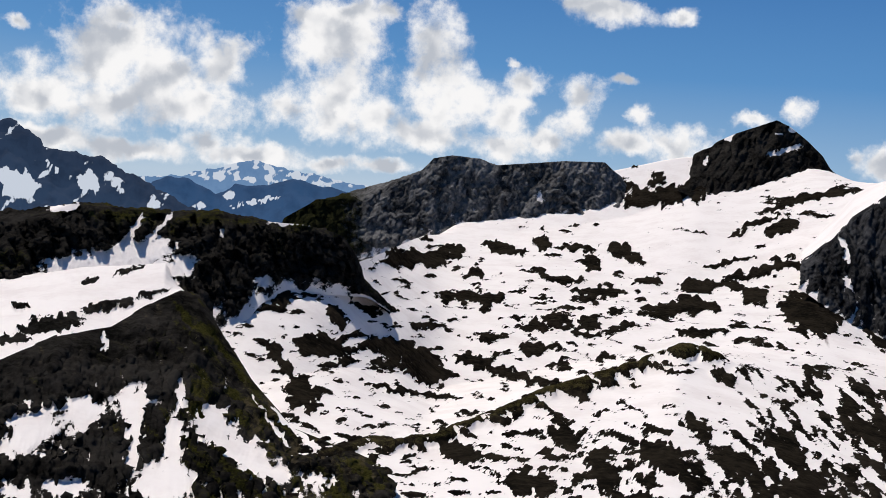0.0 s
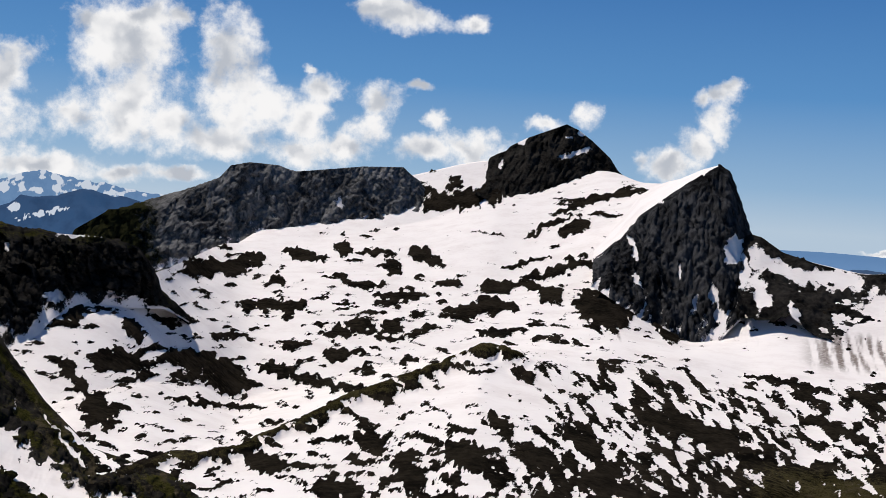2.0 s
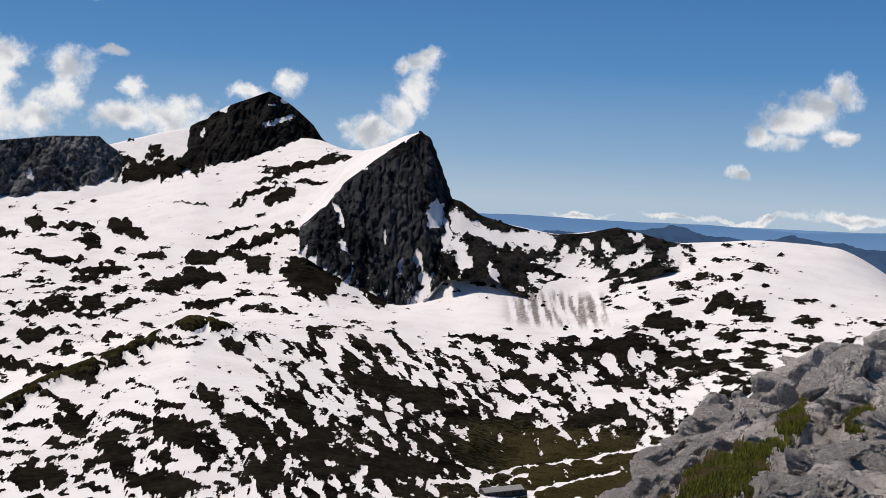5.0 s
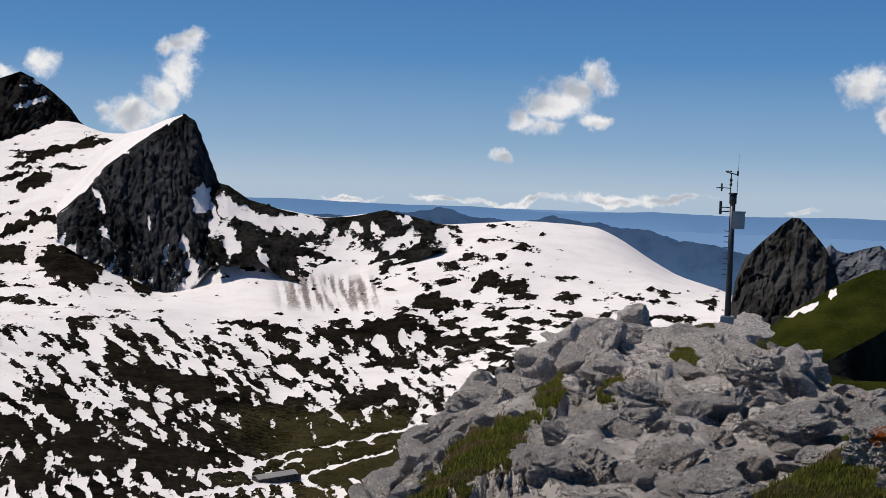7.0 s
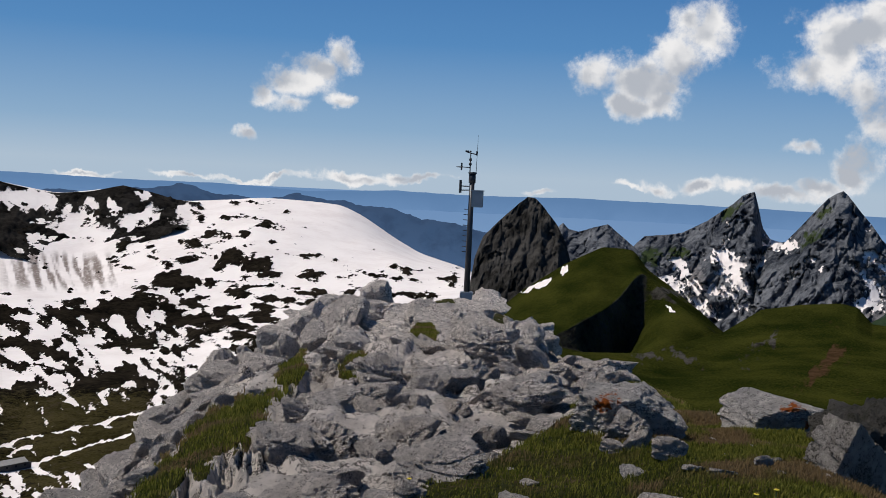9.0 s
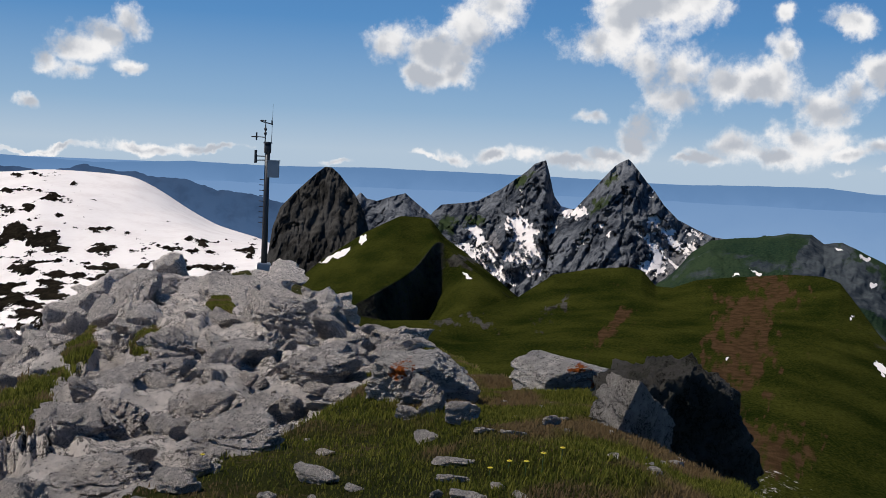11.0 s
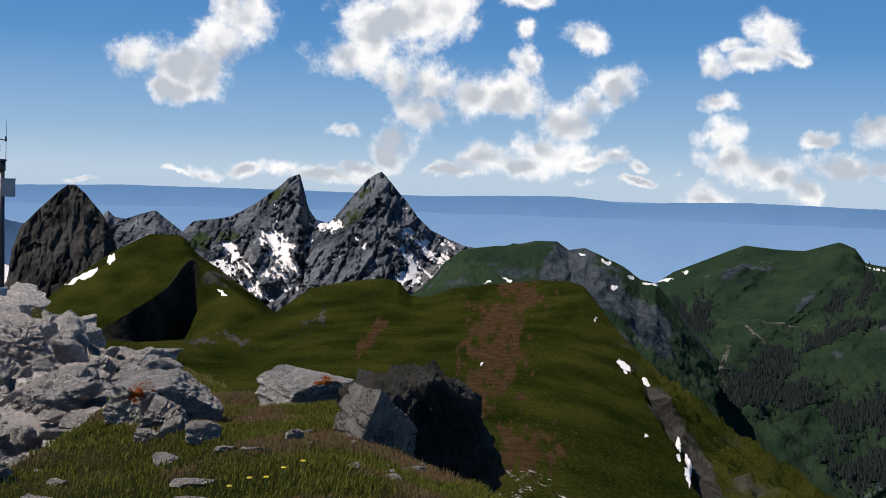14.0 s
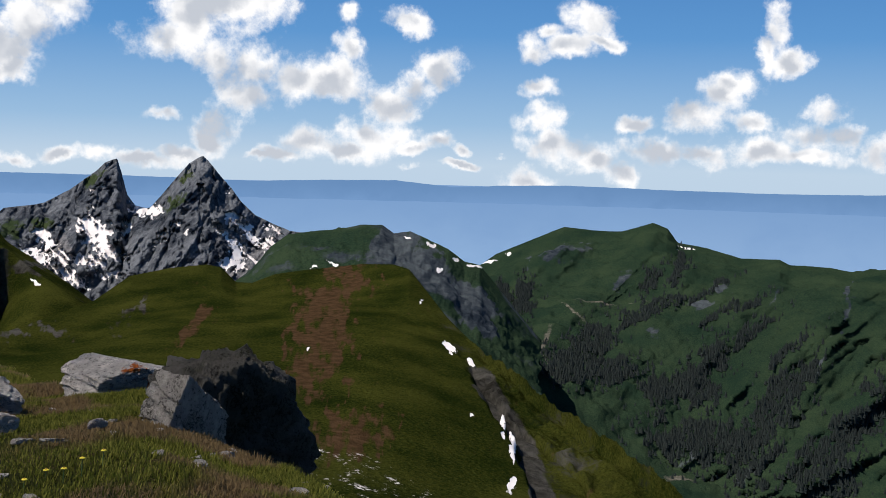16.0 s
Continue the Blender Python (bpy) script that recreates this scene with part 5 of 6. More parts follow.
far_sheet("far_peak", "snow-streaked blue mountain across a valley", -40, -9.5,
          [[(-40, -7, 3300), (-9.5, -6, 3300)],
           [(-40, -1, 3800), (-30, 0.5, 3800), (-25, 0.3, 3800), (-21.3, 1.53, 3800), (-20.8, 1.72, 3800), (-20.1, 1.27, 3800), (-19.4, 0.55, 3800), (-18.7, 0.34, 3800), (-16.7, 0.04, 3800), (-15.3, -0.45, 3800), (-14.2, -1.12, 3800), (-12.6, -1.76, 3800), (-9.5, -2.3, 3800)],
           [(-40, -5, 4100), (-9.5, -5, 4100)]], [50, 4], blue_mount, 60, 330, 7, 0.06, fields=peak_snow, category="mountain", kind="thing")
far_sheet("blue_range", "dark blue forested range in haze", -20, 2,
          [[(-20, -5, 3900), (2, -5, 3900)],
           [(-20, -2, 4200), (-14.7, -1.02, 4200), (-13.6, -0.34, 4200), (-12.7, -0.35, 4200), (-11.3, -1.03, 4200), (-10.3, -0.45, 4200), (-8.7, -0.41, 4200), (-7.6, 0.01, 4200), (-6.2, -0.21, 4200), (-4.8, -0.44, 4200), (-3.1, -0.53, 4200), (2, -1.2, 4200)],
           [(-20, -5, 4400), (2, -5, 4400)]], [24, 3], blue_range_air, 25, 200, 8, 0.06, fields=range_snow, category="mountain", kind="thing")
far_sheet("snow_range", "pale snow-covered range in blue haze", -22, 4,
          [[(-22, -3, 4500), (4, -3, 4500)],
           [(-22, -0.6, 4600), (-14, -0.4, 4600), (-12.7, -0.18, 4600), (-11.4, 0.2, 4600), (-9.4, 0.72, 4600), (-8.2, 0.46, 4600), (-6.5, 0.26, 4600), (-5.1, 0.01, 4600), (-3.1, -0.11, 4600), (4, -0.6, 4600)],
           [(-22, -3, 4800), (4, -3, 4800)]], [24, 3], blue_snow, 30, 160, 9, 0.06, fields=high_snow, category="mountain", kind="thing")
# ------------------------------------------------------------------ the summit in front
def limestone_material(name, pale, dark, lichen=0.0, moss_shade=0.0, grain=0.10):
    """Rough grey limestone, pitted and cracked, with dark and (lichen) orange crusts and (moss_shade) dark growth, also
    for painted shade.
    """
    m, t, b = nodes_of(name)
    fine = tex_noise(t, grain, 8, 0.68)
    coarse = tex_noise(t, grain * 5, 5, 0.6)
    tiny = tex_noise(t, grain * 0.3, 6, 0.75)
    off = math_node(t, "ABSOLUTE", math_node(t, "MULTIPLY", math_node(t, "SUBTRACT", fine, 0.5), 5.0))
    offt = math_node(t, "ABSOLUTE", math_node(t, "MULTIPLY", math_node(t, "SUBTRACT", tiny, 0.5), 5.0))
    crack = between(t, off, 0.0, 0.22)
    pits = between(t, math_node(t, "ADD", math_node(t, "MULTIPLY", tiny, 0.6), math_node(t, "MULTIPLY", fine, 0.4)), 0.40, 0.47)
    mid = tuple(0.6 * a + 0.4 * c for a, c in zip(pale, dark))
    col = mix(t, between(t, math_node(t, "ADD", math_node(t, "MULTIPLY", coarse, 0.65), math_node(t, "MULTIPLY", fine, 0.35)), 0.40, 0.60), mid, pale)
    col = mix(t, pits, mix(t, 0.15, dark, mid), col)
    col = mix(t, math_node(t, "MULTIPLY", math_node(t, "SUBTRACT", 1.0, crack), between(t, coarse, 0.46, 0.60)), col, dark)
    if moss_shade:
        col = mix(t, math_node(t, "MULTIPLY", between(t, coarse, 0.5 - 0.2 * moss_shade, 0.62), moss_shade), col, (0.016, 0.018, 0.006))
    if lichen:
        spot = math_node(t, "ADD", attribute(t, "lichen"), math_node(t, "MULTIPLY", math_node(t, "SUBTRACT", fine, 0.5), 2.2))
        col = mix(t, math_node(t, "MULTIPLY", between(t, spot, 0.35, 0.6), lichen), col, mix(t, tiny, (0.30, 0.07, 0.012), (0.55, 0.15, 0.03)))
    g = between(t, math_node(t, "ADD", attribute(t, "grass"), math_node(t, "SUBTRACT", fine, 0.5)), 0.45, 0.58)
    turf = mix(t, between(t, coarse, 0.35, 0.65), (0.032, 0.036, 0.007), (0.058, 0.06, 0.011))
    turf = mix(t, between(t, math_node(t, "ADD", math_node(t, "MULTIPLY", tiny, 0.5), math_node(t, "MULTIPLY", coarse, 0.5)), 0.49, 0.60), turf, (0.12, 0.085, 0.042))
    col = mix(t, g, col, turf)
    t.links.new(col, b.inputs["Base Color"])
    b.inputs["Roughness"].default_value = 0.92
    b.inputs["Specular IOR Level"].default_value = 0.05
    h = math_node(t, "ADD", math_node(t, "MULTIPLY", off, 0.7), math_node(t, "ADD", math_node(t, "MULTIPLY", offt, 0.45), math_node(t, "MULTIPLY", coarse, 1.5)))
    t.links.new(bump(t, h, 1.0, grain * 0.30), b.inputs["Normal"])
    return m


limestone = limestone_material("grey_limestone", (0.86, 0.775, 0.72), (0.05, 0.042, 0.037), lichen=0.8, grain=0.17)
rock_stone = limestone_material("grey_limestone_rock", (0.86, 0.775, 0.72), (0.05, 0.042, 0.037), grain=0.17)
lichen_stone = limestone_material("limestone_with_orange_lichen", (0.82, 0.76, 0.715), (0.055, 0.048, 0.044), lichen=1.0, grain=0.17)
# darker copy of the limestone, with ridged_boulder's shade put into its colour
shaded_stone = limestone_material("shaded_limestone", (0.50, 0.46, 0.43), (0.03, 0.026, 0.024), moss_shade=0.35, grain=0.17)
mossy_stone = limestone_material("dark_mossy_limestone", (0.15, 0.14, 0.128), (0.022, 0.02, 0.018), moss_shade=0.6, grain=0.2)

CREST = [(-180, -35, 4.5), (10, -35, 4.5), (25, -22, 6), (30.7, -16.2, 9), (33.2, -14.4, 11), (34.9, -12.9, 13.5), (36.5, -11.3, 17), (38.3, -9.7, 20), (40.4, -8.3, 25), (43.6, -6.6, 34), (46, -6.5, 38), (49.2, -6.0, 44), (51.4, -6.5, 40), (52.8, -7.8, 24), (55.3, -8.8, 17), (58.7, -9.7, 12), (60.1, -10.5, 9.5), (62, -10.7, 9), (65.5, -10.9, 8), (69.1, -13.5, 6.6), (73, -14.5, 6.2), (75.3, -16, 5.6), (77, -16.8, 5.2), (85, -22, 4.8), (100, -30, 4.5), (180, -35, 4.5)]


def summit_sheet(az0, az1, step_az, segs):
    def mid(f):
        return [(a, -19.5 + (e + 19.5) * f if 25 < a < 80 else e - 2 * (1 - f), 4 * (r / 4) ** (0.62 * f)) for a, e, r in CREST]
    return loft(az0, az1, step_az, [[(-180, -88.2, 0.05), (180, -88.2, 0.05)], [(-180, -38, 2.0), (180, -38, 2.0)], [(a, min(-19.5, e), 3.9) for a, e, r in CREST],
                                    (mid(0.78), 1.5), (CREST, 0.4), [(a, e - 14, r * 1.25 + 1) for a, e, r in CREST], [(a, -48, r * 1.7 + 8) for a, e, r in CREST]], segs, 0.8)


def build_summit():
    P, A, K = summit_sheet(22, 88, 0.11, [8, 24, 120, 230, 24, 8])
    E = elevation(P)
    R = np.hypot(P[..., 0], P[..., 1])
    w = fbm(P / 1.7, 4, 91)
    edge = 46 + (E + 15) * 2.1 + 3.5 * w
    rocky = step(edge - A, -0.8, 0.8) * step(A + 2 * w, 27, 30) * step(K, 2.0, 2.3)
    turf = blots(A, E, [(38.6, -12.2, 2.3, 0.95, -35), (35.8, -14.3, 1.5, 0.6, -40), (48.1, -6.5, 2.3, 0.42, 0), (44.4, -9.3, 0.7, 0.4, -20), (47.6, -7.6, 0.7, 0.35, 0), (51.3, -7.0, 0.7, 0.25, 10), (41.4, -9.6, 0.8, 0.4, -40), (44.6, -15.6, 0.9, 0.3, 0)], 0.5, 0.9, 232)
    stand = rocky * (1 - step(turf, -0.7, 0.35))
    rocky = rocky * (1 - step(turf, -0.15, 0.15))
    # jointed blocks at three sizes, tilted and set off against one another
    xy = P[..., :2] + 0.5 * np.stack([fbm(P / 1.1, 3, 94), fbm(P / 1.1 + 30, 3, 95)], -1)
    c, s = math.cos(0.5), math.sin(0.5)
    bed = np.stack([xy[..., 0] * c + xy[..., 1] * s, (xy[..., 1] * c - xy[..., 0] * s) * 1.5], -1)
    h = 0
    grow = np.clip(R / 14, 0.55, 1.5)
    for size, amp, seed in ((1.7, 0.32, 96), (0.75, 0.22, 97), (0.30, 0.12, 98)):
        a, b2, who, tilt = cells(bed / size, seed)
        h = h + amp * (0.6 * (who - 0.4) + 0.95 * tilt + 0.2 * (1 - a * 1.3) - 0.4 * (1 - step(b2 - a, 0.0, 0.2)))
        # broken beds that rise and then drop off to the south-east
        u = (P[..., 0] * 0.669 - P[..., 1] * 0.743) / (size * 1.1) + 0.7 * who + 0.9 * fbm(P / (size * 1.6), 3, seed + 40)
        u = u - np.floor(u)
        h = h + amp * 0.5 * (np.minimum(u, (1 - u) * 3) - 0.4)
    for _ in range(2):
        h[1:-1, 1:-1] = (h[1:-1, 1:-1] * 4 + h[:-2, 1:-1] + h[2:, 1:-1] + h[1:-1, :-2] + h[1:-1, 2:]) / 8
    h = h * grow * 0.72 * (1 - 0.45 * step(R, 16, 34))
    P[..., 2] += stand * (h - 0.18) * step(K, 2.0, 2.4) * (1 - 0.35 * step(K, 3.85, 4.0)) + (1 - rocky) * (0.05 * fbm(P / 0.5, 4, 99) + 0.07 * fbm(P / 1.6, 3, 100)) * step(K, 1, 2)
    P[..., 2] += rocky * 0.10 * (fbm(P / 0.5, 4, 101, True, 0.55) - 0.3)
    g = 1.1 - 1.25 * rocky + 0.25 * w
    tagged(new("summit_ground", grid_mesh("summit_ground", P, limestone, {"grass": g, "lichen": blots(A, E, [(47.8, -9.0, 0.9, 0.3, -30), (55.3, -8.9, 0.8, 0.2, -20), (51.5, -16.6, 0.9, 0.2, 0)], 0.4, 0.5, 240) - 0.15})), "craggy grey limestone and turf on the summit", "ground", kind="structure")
    for n, (a0, a1) in enumerate(((-180, 22), (88, 180))):
        Q, B, _ = summit_sheet(a0, a1, 1.0, [4, 6, 8, 6, 4, 4])
        tagged(new("summit_ground_behind", grid_mesh("summit_ground_behind", Q, limestone, {"grass": 1 + 0 * B})), "grassy summit ground", "ground", kind="structure")
    return P, A, E, K, rocky


SUMMIT = build_summit()


def on_summit(az, el):
    """The place on the summit that is seen at that bearing and elevation."""
    P, A, E, K, _ = SUMMIT
    col = int(np.argmin(np.abs(A[0] - az)))
    rows = np.where((K[:, col] > 1.5) & (K[:, col] < 4.05))[0]
    hit = rows[np.argmax(E[rows, col] >= el)] if (E[rows, col] >= el).any() else rows[np.argmax(E[rows, col])]
    return P[hit, col]


def rock_mesh(name, seed, mat, sub=4, planes=7, rough=0.15, flat=1.0, faces=None):
    rng = random.Random(seed)
    bm = bmesh.new()
    bmesh.ops.create_icosphere(bm, subdivisions=sub, radius=1)
    cuts = []
    for _ in range(planes):
        n = Vector((rng.gauss(0, 1), rng.gauss(0, 1), rng.gauss(0, 1) * flat)).normalized()
        cuts.append((n, rng.uniform(0.42, 0.88)))
    if faces:
        cuts = [(Vector(f[:3]).normalized(), f[3]) for f in faces]
    co = np.array([v.co for v in bm.verts])
    N = np.array([c[0] for c in cuts])
    D = np.array([c[1] for c in cuts])
    dots = co @ N.T
    reach = np.where(dots > 0.05, D / np.maximum(dots, 0.05), 9.0)
    r = np.minimum(reach.min(1), 1.3)
    r = r * (1 + rough * fbm(co * 1.6 + seed, 4, seed % 50) + rough * 1.3 * (fbm(co * 2.6 + seed, 6, seed % 40 + 3, True, 0.6) - 0.35))
    bed = co @ np.array([0.25, -0.2, 0.95]) * 3.1 + 0.35 * fbm(co * 1.3 + seed, 3, 7) + seed * 0.37
    gap = np.abs(bed - np.floor(bed) - 0.5)
    r = r * (1 - 0.10 * (1 - step(gap, 0.02, 0.13)) * step(fbm(co * 1.1 + 2 * seed, 2, 9), -0.15, 0.1))
    for v, k in zip(bm.verts, r):
        v.co *= k
    for f in bm.faces:
        f.smooth = True
    me = bpy.data.meshes.new(name)
    bm.to_mesh(me)
    bm.free()
    me.materials.append(mat)
    me.set_sharp_from_angle(angle=radians(34))
    return me


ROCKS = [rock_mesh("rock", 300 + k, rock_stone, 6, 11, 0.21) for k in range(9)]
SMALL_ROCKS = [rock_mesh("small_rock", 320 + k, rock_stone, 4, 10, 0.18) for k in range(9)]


def place_rock(name, me, az, el, half_w, half_h, depth=1.0, sink=0.25, seed=0, lean=None):
    """A rock whose foot shows at that bearing and elevation, half_w and half_h degrees from its middle to its sides."""
    rng = random.Random(seed)
    p = on_summit(az, el)
    d = math.hypot(p[0], p[1])
    w, h = d * radians(half_w), d * radians(half_h)
    ob = new(name, me)
    ob.rotation_euler = lean or (rng.uniform(-0.3, 0.3), rng.uniform(-0.3, 0.3), -radians(az) + rng.uniform(-0.5, 0.5))
    ob.scale = (w * 1.25, w * 1.1 * depth, h * 1.25)
    ob.location = (p[0] + math.sin(radians(az)) * w * 0.5, p[1] + math.cos(radians(az)) * w * 0.5, p[2] + h * (1 - sink))
    return ob


BLOCKS = [(57.3, -11.6, 1.9, 0.9), (48.3, -13.87, 2.5, 1.4), (43.6, -12.05, 2.3, 1.1), (46.9, -8.1, 1.4, 0.8), (51.1, -8.7, 1.9, 0.9), (45.6, -9.7, 1.6, 0.8), (52.0, -10.5, 2.5, 0.9), (49.3, -9.6, 1.6, 0.75),
          (34.5, -16.2, 1.9, 0.9), (32.2, -16.5, 1.9, 1.1), (39.3, -15.5, 1.4, 0.9), (43.3, -14.4, 3.0, 1.2), (45.4, -10.3, 2.2, 1.0), (41.9, -12.2, 2.5, 0.8), (40.1, -16.4, 1.4, 1.1), (36.6, -15.1, 1.4, 0.8), (42.9, -9.1, 1.1, 0.75), (41.2, -8.7, 0.9, 0.6)]
BLOCKS_BEYOND = [(47.6, -8.1, 1.2, 0.7), (44.5, -7.4, 0.9, 0.5), (49.3, -8.2, 1.4, 0.6), (51.0, -8.1, 1.5, 0.7), (53.8, -9.2, 1.6, 0.7), (47.3, -14.9, 1.0, 0.7), (44.3, -16.2, 1.6, 0.6), (55.6, -9.3, 1.3, 0.7), (58.2, -10.3, 1.5, 0.7), (54.2, -8.6, 1.0, 0.5), (37.6, -10.6, 0.9, 0.5), (39.6, -9.0, 0.9, 0.5), (35.6, -12.8, 0.9, 0.6), (33.4, -14.6, 1.0, 0.6), (42.2, -7.6, 0.8, 0.45), (45.8, -6.9, 0.8, 0.35), (49.9, -7.0, 0.8, 0.4), (51.8, -7.2, 0.7, 0.4)]
for k, (az, el, w, h) in enumerate(BLOCKS + BLOCKS_BEYOND):
    ob = place_rock("limestone_block", ROCKS[k % 9], az, el, w * (0.62 if k < 18 else 0.45), h * (0.95 if k < 18 else 0.6), 1.1, 0.62 if k < 18 else 0.8, 400 + k)
    tagged(ob, "rough pale grey limestone block in the summit outcrop", "rock", "outcrop blocks")



def lichen_on(ob, patches):
    """Orange lichen on a boulder, at those bearings and elevations."""
    m = ob.matrix_basis
    p = np.array([m @ v.co for v in ob.data.vertices]) - np.array([0, 0, EYE])
    az = np.degrees(np.arctan2(p[:, 0], p[:, 1]))
    el = np.degrees(np.arctan2(p[:, 2], np.hypot(p[:, 0], p[:, 1])))
    f = blots(az, el, patches, 0.3, 0.5, 241)
    ob.data.attributes.new("lichen", "FLOAT", "POINT").data.foreach_set("value", f.astype(np.float32))


# the boulders that stand out of the turf
lichen_block = place_rock("lichen_block", rock_mesh("lichen_block", 341, lichen_stone, 6, rough=0.14, faces=[(-0.15, -0.25, 0.9, 0.62), (0.7, -0.2, 0.55, 0.7), (-0.75, -0.6, -0.15, 0.55), (0.35, -0.9, -0.1, 0.5), (-1, 0.2, 0.2, 0.8), (0, 1, 0.2, 0.8), (0, 0, -1, 0.8)]), 57.0, -11.5, 2.0, 1.15, 0.9, 0.3, 1, (0, 0, -radians(57)))
lichen_on(lichen_block, [(56.3, -10.2, 0.95, 0.6, -25), (57.1, -10.6, 0.6, 0.35, -30)])
tagged(lichen_block, "grey limestone block with bright orange lichen patch", "rock")
pale_boulder = place_rock("pale_boulder", rock_mesh("pale_boulder", 352, lichen_stone, 6, rough=0.12, faces=[(-0.35, -0.45, 0.8, 0.6), (0.4, 0.1, 0.9, 0.62), (0.45, -0.9, -0.05, 0.6), (-0.8, -0.5, 0.3, 0.75), (1, -0.1, 0.2, 0.85), (0, 1, 0.2, 0.8), (0, 0, -1, 0.8)]), 64.1, -10.7, 1.7, 0.85, 1.0, 0.2, 2, (0, 0, -radians(64)))
lichen_on(pale_boulder, [(64.7, -9.75, 0.75, 0.3, -10), (65.5, -10.3, 0.35, 0.5, 0)])
tagged(pale_boulder, "low whitish boulder with orange lichen in turf", "rock")
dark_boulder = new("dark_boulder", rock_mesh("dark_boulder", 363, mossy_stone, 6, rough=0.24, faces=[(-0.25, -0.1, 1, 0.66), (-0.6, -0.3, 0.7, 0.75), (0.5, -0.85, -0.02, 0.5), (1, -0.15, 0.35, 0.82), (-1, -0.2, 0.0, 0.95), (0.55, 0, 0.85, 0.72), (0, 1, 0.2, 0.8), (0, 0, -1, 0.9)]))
dark_boulder.scale, dark_boulder.rotation_euler = (0.46, 0.46, 0.50), (0, 0, -radians(70))
dark_boulder.location = at(69.0, -11.9, 7.8)
tagged(dark_boulder, "large dark mossy boulder at the edge of the turf", "rock")
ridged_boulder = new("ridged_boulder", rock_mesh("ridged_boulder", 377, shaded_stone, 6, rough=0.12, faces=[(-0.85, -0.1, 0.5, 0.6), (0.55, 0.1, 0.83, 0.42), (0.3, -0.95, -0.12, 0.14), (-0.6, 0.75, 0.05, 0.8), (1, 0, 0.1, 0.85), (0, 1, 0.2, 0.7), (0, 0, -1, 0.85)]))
ridged_boulder.scale, ridged_boulder.rotation_euler = (0.29, 0.34, 0.33), (0, 0, 0.5 - radians(67.4))
ridged_boulder.location = at(67.5, -11.75, 6.75)
tagged(ridged_boulder, "grey boulder with a sharp pale edge in turf", "rock")

STONES = [(52.4, -15.3, 0.78, 0.36), (57.5, -13.2, 0.45, 0.25), (58.9, -14.2, 0.62, 0.25), (58.7, -14.8, 0.56, 0.22), (59.4, -15.7, 0.67, 0.28), (63.3, -12.2, 0.39, 0.25), (58.0, -12.1, 0.5, 0.48), (59.2, -12.3, 0.62, 0.42), (59.3, -11.1, 0.5, 0.31), (46.1, -15.5, 0.78, 0.56), (47.9, -14.9, 0.28, 0.25), (60.3, -12.7, 0.34, 0.17), (61.5, -12.6, 0.45, 0.14), (50.4, -16.1, 0.34, 0.28), (58.0, -15.7, 0.28, 0.22), (53.2, -11.6, 1.1, 0.25), (56.6, -12.4, 0.39, 0.25), (57.0, -11.5, 0.34, 0.22), (60.8, -15.1, 0.25, 0.17)]
for k, (az, el, w, h) in enumerate(STONES):
    tagged(place_rock("stone", SMALL_ROCKS[(k * 4) % 9], az, el, w, h, 1.0, 0.3, 500 + k), "small pale limestone stone lying in turf", "stone", "stones in the turf")


def rubble():
    """Small broken rocks that fill the outcrop, and pebbles in the turf."""
    P, A, E, K, rocky = SUMMIT
    rng = np.random.RandomState(11)
    pick = np.argwhere((K > 2.3) & (K < 3.98) & (A > 28) & (A < 60) & (rocky > 0.6))
    pick = pick[rng.choice(len(pick), 290, replace=False)]
    for k, (i, j) in enumerate(pick):
        p = P[i, j]
        d = math.hypot(p[0], p[1])
        s = d * rng.uniform(0.006, 0.019)
        ob = new("outcrop_rock", SMALL_ROCKS[k % 9])
        ob.location, ob.scale = (p[0], p[1], p[2] + 0.28 * s), (s * rng.uniform(0.9, 1.5), s, s * rng.uniform(0.55, 1.0))
        ob.rotation_euler = (rng.uniform(-0.5, 0.5), rng.uniform(-0.5, 0.5), rng.uniform(0, 6.28))
        tagged(ob, "angular grey limestone rock on the outcrop", "rock", "outcrop rocks")
    pick = np.argwhere((K > 2.05) & (K < 3.98) & (A > 44) & (A < 74) & (rocky < 0.3))
    pick = pick[rng.choice(len(pick), 60, replace=False)]
    for k, (i, j) in enumerate(pick):
        p = P[i, j]
        s = rng.uniform(0.012, 0.04)
        ob = new("pebble", SMALL_ROCKS[k % 9])
        ob.location, ob.scale = (p[0], p[1], p[2] + 0.2 * s), (s * 1.2, s, s * 0.6)
        ob.rotation_euler = (0, 0, rng.uniform(0, 6.28))
        tagged(ob, "small pale pebble in turf", "stone", "pebbles in the turf")


rubble()


def plain(name, colour, rough=0.6, metal=0.0, grain=0.05, spread=0.35):
    m, t, b = nodes_of(name)
    n = tex_noise(t, grain, 4)
    t.links.new(mix(t, n, tuple(c * (1 - spread) for c in colour), tuple(c * (1 + spread) for c in colour)), b.inputs["Base Color"])
    b.inputs["Roughness"].default_value, b.inputs["Metallic"].default_value = rough, metal
    return m


